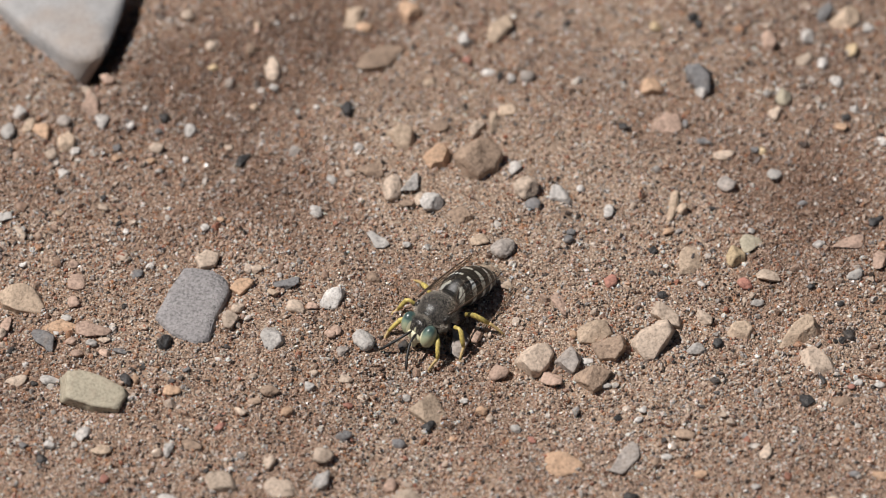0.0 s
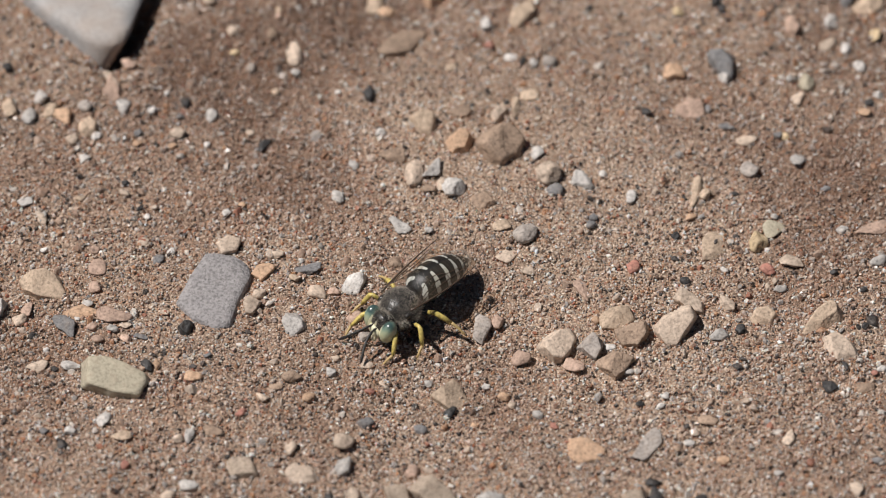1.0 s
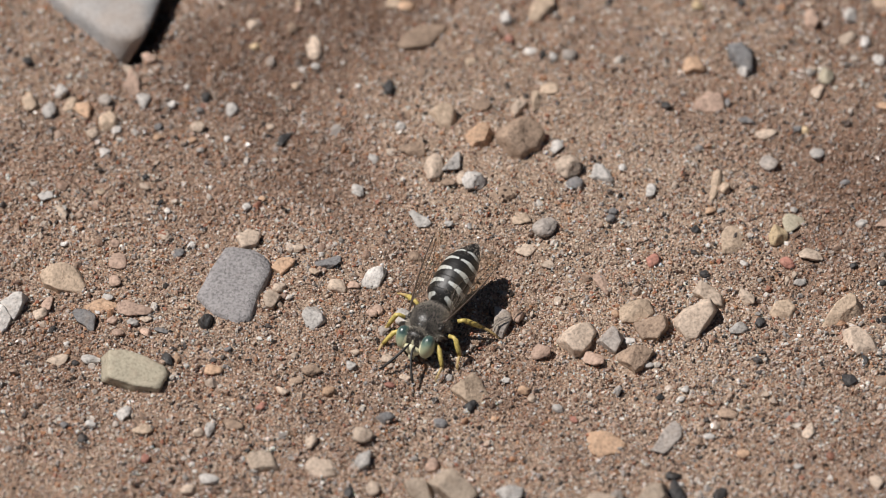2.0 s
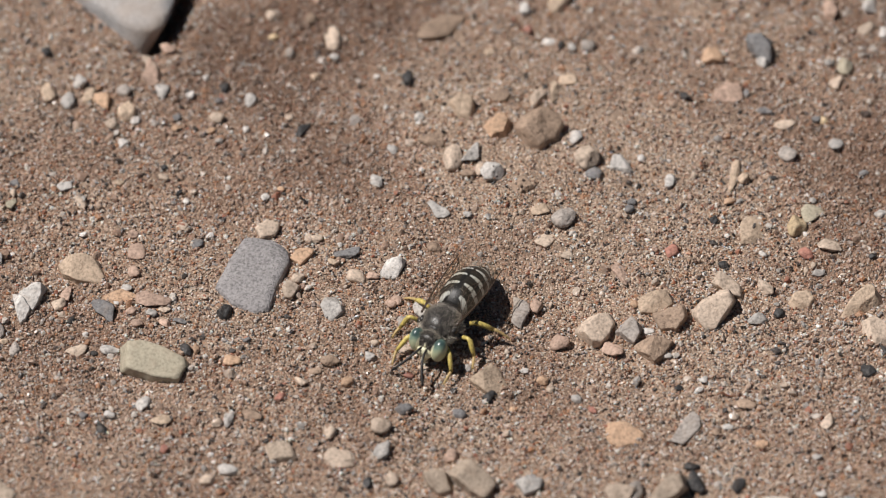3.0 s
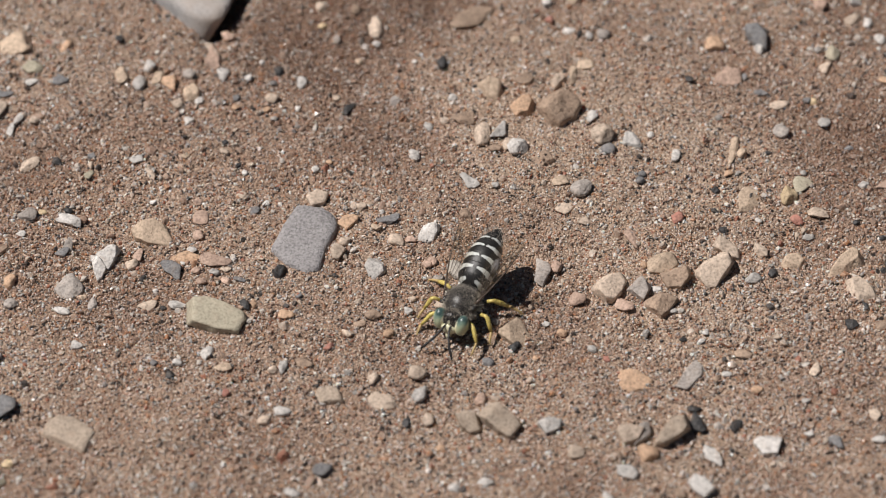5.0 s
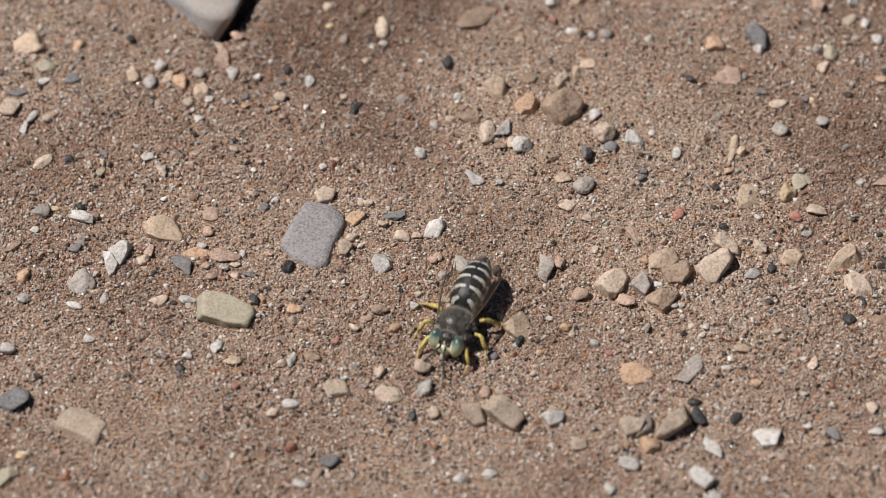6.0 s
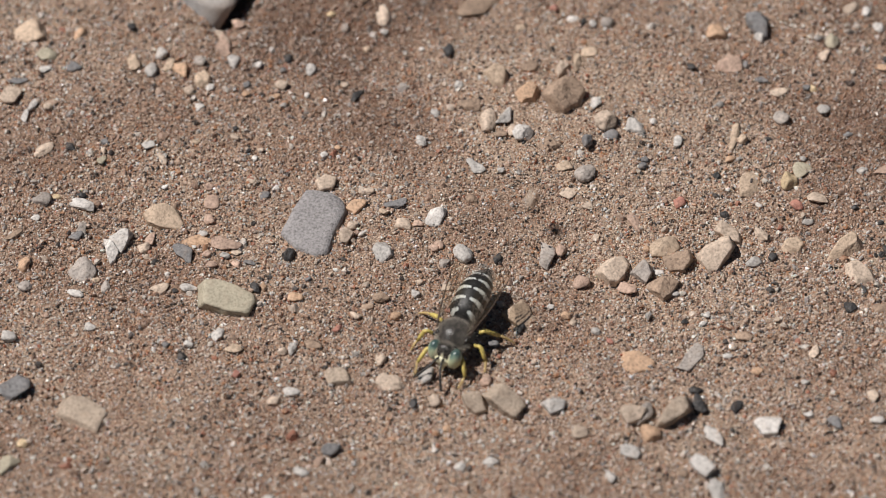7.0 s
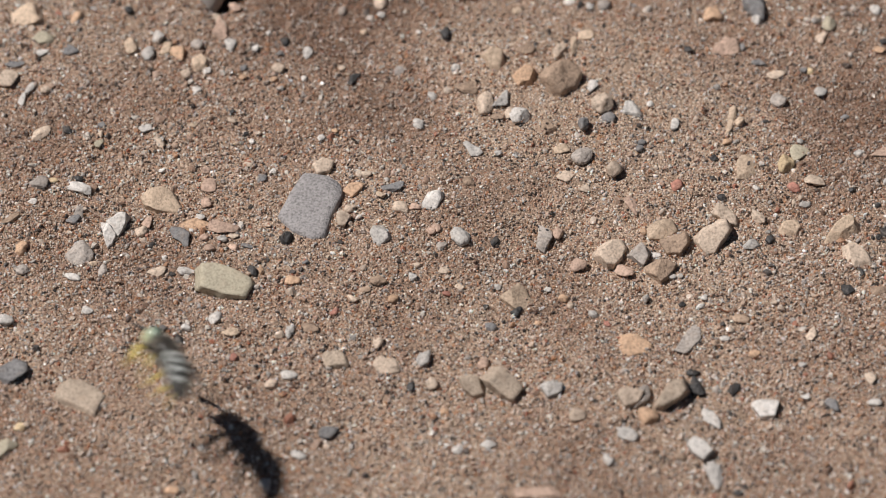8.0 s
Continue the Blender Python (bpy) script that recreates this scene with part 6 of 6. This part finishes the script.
# ---- what moves ----
def motions():
    walk(wasp, [
        (0, pose(-0.00064, -0.01278, -0.00058, 0, 0, 141.5)),
        (0.1, pose(-0.00083, -0.01292, -0.00057, 0, 0, 138.4)),
        (0.3, pose(-0.00178, -0.01384, -0.00046, 0, 0, 140.6)),
        (0.5, pose(-0.00323, -0.01245, 0.00004, 0, 0, 143.8)),
        (0.7, pose(-0.00618, -0.01459, 0.00001, 0, 0, 138.9)),
        (0.9, pose(-0.00815, -0.01474, 0.00031, 0, 0, 136.3)),
        (1, pose(-0.00794, -0.01527, 0.00028, 0, 0, 137.3)),
        (1.1, pose(-0.00847, -0.01604, 0.00011, 0, 0, 152.2)),
        (1.3, pose(-0.00841, -0.01654, 0.00008, 0, 0, 148.1)),
        (1.5, pose(-0.00764, -0.01881, 0.00001, 0, 0, 156.4)),
        (1.6, pose(-0.00662, -0.01812, -0.00028, 0, 0, 150.4)),
        (2.8, pose(-0.00734, -0.01956, 0.00004, 0, 0, 152.4)),
        (3, pose(-0.00759, -0.02055, 0.00006, 0, 0, 152.6)),
        (3.2, pose(-0.00856, -0.02254, 0.00007, 0, 0, 152.7)),
        (3.4, pose(-0.00779, -0.02104, 0.00010, 0, 0, 153.9)),
        (3.5, pose(-0.00851, -0.02288, -0.00000, 0, 0, 156.7)),
        (3.7, pose(-0.00836, -0.02249, 0.00009, 0, 0, 151.1)),
        (3.9, pose(-0.00819, -0.02189, 0.00018, 0, 0, 152.1)),
        (4.1, pose(-0.00844, -0.02315, -0.00005, 0, 0, 155.9)),
        (4.2, pose(-0.00794, -0.02311, -0.00007, 0, 0, 159.2)),
        (4.3, pose(-0.00823, -0.02505, -0.00021, 0, 0, 158.8)),
        (4.4, pose(-0.00816, -0.02456, -0.00017, 0, 0, 155.0)),
        (4.5, pose(-0.00832, -0.02427, -0.00013, 0, 0, 155.4)),
        (4.6, pose(-0.00887, -0.02421, -0.00003, 0, 0, 150.7)),
        (4.7, pose(-0.00890, -0.02379, 0.00001, 0, 0, 151.6)),
        (5.8, pose(-0.00939, -0.02667, -0.00043, 0, 0, 157.8)),
        (5.9, pose(-0.00950, -0.02635, -0.00038, 0, 0, 158.4)),
        (6, pose(-0.01062, -0.02878, -0.00062, 0, 0, 159.6)),
        (6.1, pose(-0.01018, -0.03029, -0.00052, 0, 0, 153.3)),
        (6.2, pose(-0.00983, -0.02971, -0.00060, 0, 0, 151.1)),
        (6.3, pose(-0.00988, -0.02911, -0.00069, 0, 0, 152.7)),
        (6.4, pose(-0.01000, -0.02953, -0.00061, 0, 0, 155.0)),
        (6.5, pose(-0.00972, -0.03041, -0.00050, 0, 0, 161.2)),
        (6.6, pose(-0.00963, -0.02964, -0.00063, 0, 0, 157.3)),
        (6.7, pose(-0.00953, -0.03041, -0.00050, 0, 0, 157.3)),
        (6.8, pose(-0.01023, -0.03190, -0.00051, 0, 0, 159.5)),
        (6.9, pose(-0.01037, -0.03205, -0.00046, 0, 0, 156.0)),
        (7, pose(-0.01083, -0.03357, -0.00020, 0, 0, 157.9)),
        (7.1, pose(-0.00981, -0.03354, -0.00031, 0, 0, 158.6)),
        (7.2, pose(-0.01008, -0.03387, -0.00027, 0, 0, 154.6)),
        (7.3, pose(-0.00940, -0.03141, -0.00047, 0, 0, 155.8)),
        (7.4, pose(-0.00932, -0.03338, 0.00140, 0, 0, 155.0)),
        (7.5, pose(-0.00925, -0.03425, 0.00300, 0, 0, 154.1)),
        (7.6, pose(-0.01052, -0.03725, 0.01020, 0, 0, 140.3)),
        (7.7, pose(-0.01453, -0.04530, 0.01780, 0, 0, 111.0) @ pose(0, 0, 0, 0, 25)),
        (7.8, pose(-0.02459, -0.05551, 0.02180, 0, 0, 52.7) @ pose(0, 0, 0, 0, 62)),
        (7.9, pose(-0.03974, -0.05709, 0.01780, -6, 0, 43.3) @ pose(0, 0, 0, 0, 68)),
        (8, pose(-0.05257, -0.05416, 0.01550, -20, 0, 16.6) @ pose(0, 0, 0, 0, 62))])
    # the abdomen bobs as it digs
    lifts = ((0, -16), (0.1, -16.5), (0.3, -11), (0.5, -12), (0.7, -17), (0.9, -2), (1, -3), (1.1, 5.5), (1.3, -10), (1.5, -9), (1.6, 7.5), (1.9, 24), (2.1, 14), (2.35, 26), (2.55, 16), (2.8, -9), (3, -7), (3.2, 4.5), (3.4, 14.5), (3.5, 4.5), (3.7, 10.5), (3.9, 3), (4.1, -8.5), (4.2, 3), (4.3, 7.5), (4.4, -14.5), (4.5, -7.5), (4.6, 0), (4.7, -8), (4.95, 26), (5.15, 15), (5.4, 27), (5.6, 15), (5.8, -12.5), (5.9, -14.5), (6, 10), (6.1, 0.5), (6.2, -13), (6.3, -15), (6.4, 4), (6.5, -5), (6.6, -2.5), (6.7, 11), (6.8, 0.5), (6.9, 11), (7, 10), (7.1, 4), (7.2, -3.5), (7.3, -7.5), (7.4, 4), (7.5, 4), (7.6, 4), (7.7, 4), (7.8, 3), (7.9, 0), (8, -5))
    walk(abdomen, [(t, pose(0, -2.3 * MM, 3.4 * MM, -lift, 0, 0)) for t, lift in lifts])
    # the head nods and turns a little
    walk(head, [(k / 5, pose(0, 3.55 * MM, 2.6 * MM, 10 + 5 * math.sin(k * 1.9), 0, -6 + 6 * math.sin(k * 0.83))) for k in range(41)])
    # wings: folded until it takes off, then spread and beating
    for wing, side in WINGS:
        rows = [(t, pose(side * 2.4 * MM, 0.9 * MM, 4.65 * MM, -3 - 0.7 * lift, side * 31, side * 4)) for t, lift in lifts if t < 7.4]
        for k in range(19):
            t = 7.4 + k / 30
            beat = 35 * math.sin(k * 2.1)
            spread = min(1.0, k / 4)
            rows.append((t, pose(side * 2.4 * MM, 0.9 * MM, 4.65 * MM, -5 + 7 * spread + beat * 0.3 * spread, side * (31 - 27 * spread + beat * spread), side * (4 + 74 * spread))))
        walk(wing, rows)
    # legs: the front pair rakes the sand, all hang back in flight
    for n, (root, side, hip) in enumerate(LEGS):
        pair = n % 3
        rows = []
        for k in range(75):
            rake = (9, 3, 2)[pair] * math.sin(k * (2.3, 1.1, 0.9)[pair] + n)
            rows.append((k / 10, Matrix.Translation(hip * MM) @ pose(0, 0, 0, rake * 0.5, 0, rake)))
        for t in (7.6, 7.7, 7.8, 7.9, 8.0):
            rows.append((t, Matrix.Translation(hip * MM) @ pose(0, 0, 0, (-62, -48, -30)[pair]) @ pose(0, 0, 0, 0, side * (54, 54, 50)[pair], side * -14)))
        walk(root, rows)
    # two pebbles that the wasp flicks back behind it
    walk(cream_pebble, [
        (0, pose(-0.01471, -0.03535, 0.00048, 0, 0, 0)),
        (6.7, pose(-0.01525, -0.03538, 0.00046, 0, 0, 0)),
        (6.85, pose(-0.01292, -0.03504, 0.00062, -20, -12, -8)),
        (6.95, pose(-0.00738, -0.02560, 0.00269, -60, -36, -24)),
        (7, pose(-0.00019, -0.01000, 0.00550, -110, -66, -44)),
        (7.1, pose(0.00471, -0.00327, 0.00604, -180, -108, -72)),
        (7.2, pose(0.01039, -0.00062, 0.00289, -240, -144, -96)),
        (7.3, pose(0.01119, -0.00143, 0.00153, -300, -180, -120)),
        (7.4, pose(0.01180, -0.00281, 0.00138, -330, -198, -132)),
        (8, pose(0.01225, -0.00340, 0.00127, -330, -198, -132))])
    walk(slate_pebble, [
        (0, pose(-0.01216, -0.03134, -0.00009, 0, 0, 0)),
        (4.3, pose(-0.01227, -0.03198, 0.00008, 0, 0, 0)),
        (4.4, pose(-0.01203, -0.03175, 0.00001, -10, -6, -4)),
        (4.5, pose(-0.01230, -0.03158, 0.00008, -20, -12, -8)),
        (4.7, pose(-0.01063, -0.03010, 0.00005, -35, -21, -14)),
        (4.9, pose(-0.00771, -0.02591, 0.00269, -90, -54, -36)),
        (5.1, pose(-0.00016, -0.01441, 0.00818, -160, -96, -64)),
        (5.3, pose(0.00601, -0.00214, 0.00634, -230, -138, -92)),
        (5.45, pose(0.00758, 0.00479, 0.00140, -290, -174, -116)),
        (5.8, pose(0.00790, 0.00548, 0.00113, -300, -180, -120)),
        (8, pose(0.00774, 0.00539, 0.00117, -300, -180, -120))])
    # sand that the digging wasp throws behind it
    walk(KICKED[0], [
        (0.00, pose(-0.00923, -0.02165, 0.00034, 0, 0, 0)),
        (0.89, pose(-0.00923, -0.02165, 0.00034, 0, 0, 0)),
        (0.96, pose(-0.00698, -0.01565, 0.00366, 60, 0, 18)),
        (1.00, pose(-0.00383, -0.00725, 0.00602, 130, 0, 39)),
        (1.04, pose(-0.00113, -0.00005, 0.00362, 200, 0, 60)),
        (1.08, pose(-0.00023, 0.00235, 0.00135, 260, 0, 78)),
        (8.00, pose(-0.00023, 0.00235, 0.00135, 260, 0, 78))])
    walk(KICKED[1], [
        (0.00, pose(-0.00972, -0.02386, 0.00021, 0, 0, 0)),
        (1.37, pose(-0.00972, -0.02386, 0.00021, 0, 0, 0)),
        (1.44, pose(-0.00682, -0.01690, 0.00338, 60, 0, 18)),
        (1.48, pose(-0.00277, -0.00715, 0.00595, 130, 0, 39)),
        (1.52, pose(0.00071, 0.00120, 0.00399, 200, 0, 60)),
        (1.56, pose(0.00187, 0.00399, 0.00124, 260, 0, 78)),
        (8.00, pose(0.00187, 0.00399, 0.00124, 260, 0, 78))])
    walk(KICKED[2], [
        (0.00, pose(-0.00955, -0.02758, -0.00051, 0, 0, 0)),
        (3.37, pose(-0.00955, -0.02758, -0.00051, 0, 0, 0)),
        (3.44, pose(-0.00795, -0.02106, 0.00365, 60, 0, 18)),
        (3.48, pose(-0.00572, -0.01194, 0.00631, 130, 0, 39)),
        (3.52, pose(-0.00380, -0.00412, 0.00314, 200, 0, 60)),
        (3.56, pose(-0.00316, -0.00152, 0.00062, 260, 0, 78)),
        (8.00, pose(-0.00316, -0.00152, 0.00062, 260, 0, 78))])
    walk(KICKED[3], [
        (0.00, pose(-0.00971, -0.02832, -0.00062, 0, 0, 0)),
        (4.17, pose(-0.00971, -0.02832, -0.00062, 0, 0, 0)),
        (4.24, pose(-0.00745, -0.02301, 0.00347, 60, 0, 18)),
        (4.28, pose(-0.00428, -0.01557, 0.00587, 130, 0, 39)),
        (4.32, pose(-0.00157, -0.00919, 0.00261, 200, 0, 60)),
        (4.36, pose(-0.00066, -0.00707, 0.00000, 260, 0, 78)),
        (8.00, pose(-0.00066, -0.00707, 0.00000, 260, 0, 78))])
    walk(KICKED[4], [
        (0.00, pose(-0.01134, -0.03435, -0.00004, 0, 0, 0)),
        (6.33, pose(-0.01134, -0.03435, -0.00004, 0, 0, 0)),
        (6.40, pose(-0.00844, -0.02923, 0.00282, 60, 0, 18)),
        (6.44, pose(-0.00440, -0.02207, 0.00560, 130, 0, 39)),
        (6.48, pose(-0.00093, -0.01593, 0.00215, 200, 0, 60)),
        (6.52, pose(0.00023, -0.01388, -0.00059, 260, 0, 78)),
        (8.00, pose(0.00023, -0.01388, -0.00059, 260, 0, 78))])
    walk(KICKED[5], [
        (0.00, pose(-0.01107, -0.03712, -0.00016, 0, 0, 0)),
        (7.33, pose(-0.01107, -0.03712, -0.00016, 0, 0, 0)),
        (7.40, pose(-0.00948, -0.03090, 0.00305, 60, 0, 18)),
        (7.44, pose(-0.00725, -0.02220, 0.00605, 130, 0, 39)),
        (7.48, pose(-0.00535, -0.01475, 0.00295, 200, 0, 60)),
        (7.52, pose(-0.00471, -0.01226, 0.00042, 260, 0, 78)),
        (8.00, pose(-0.00471, -0.01226, 0.00042, 260, 0, 78))])


motions()
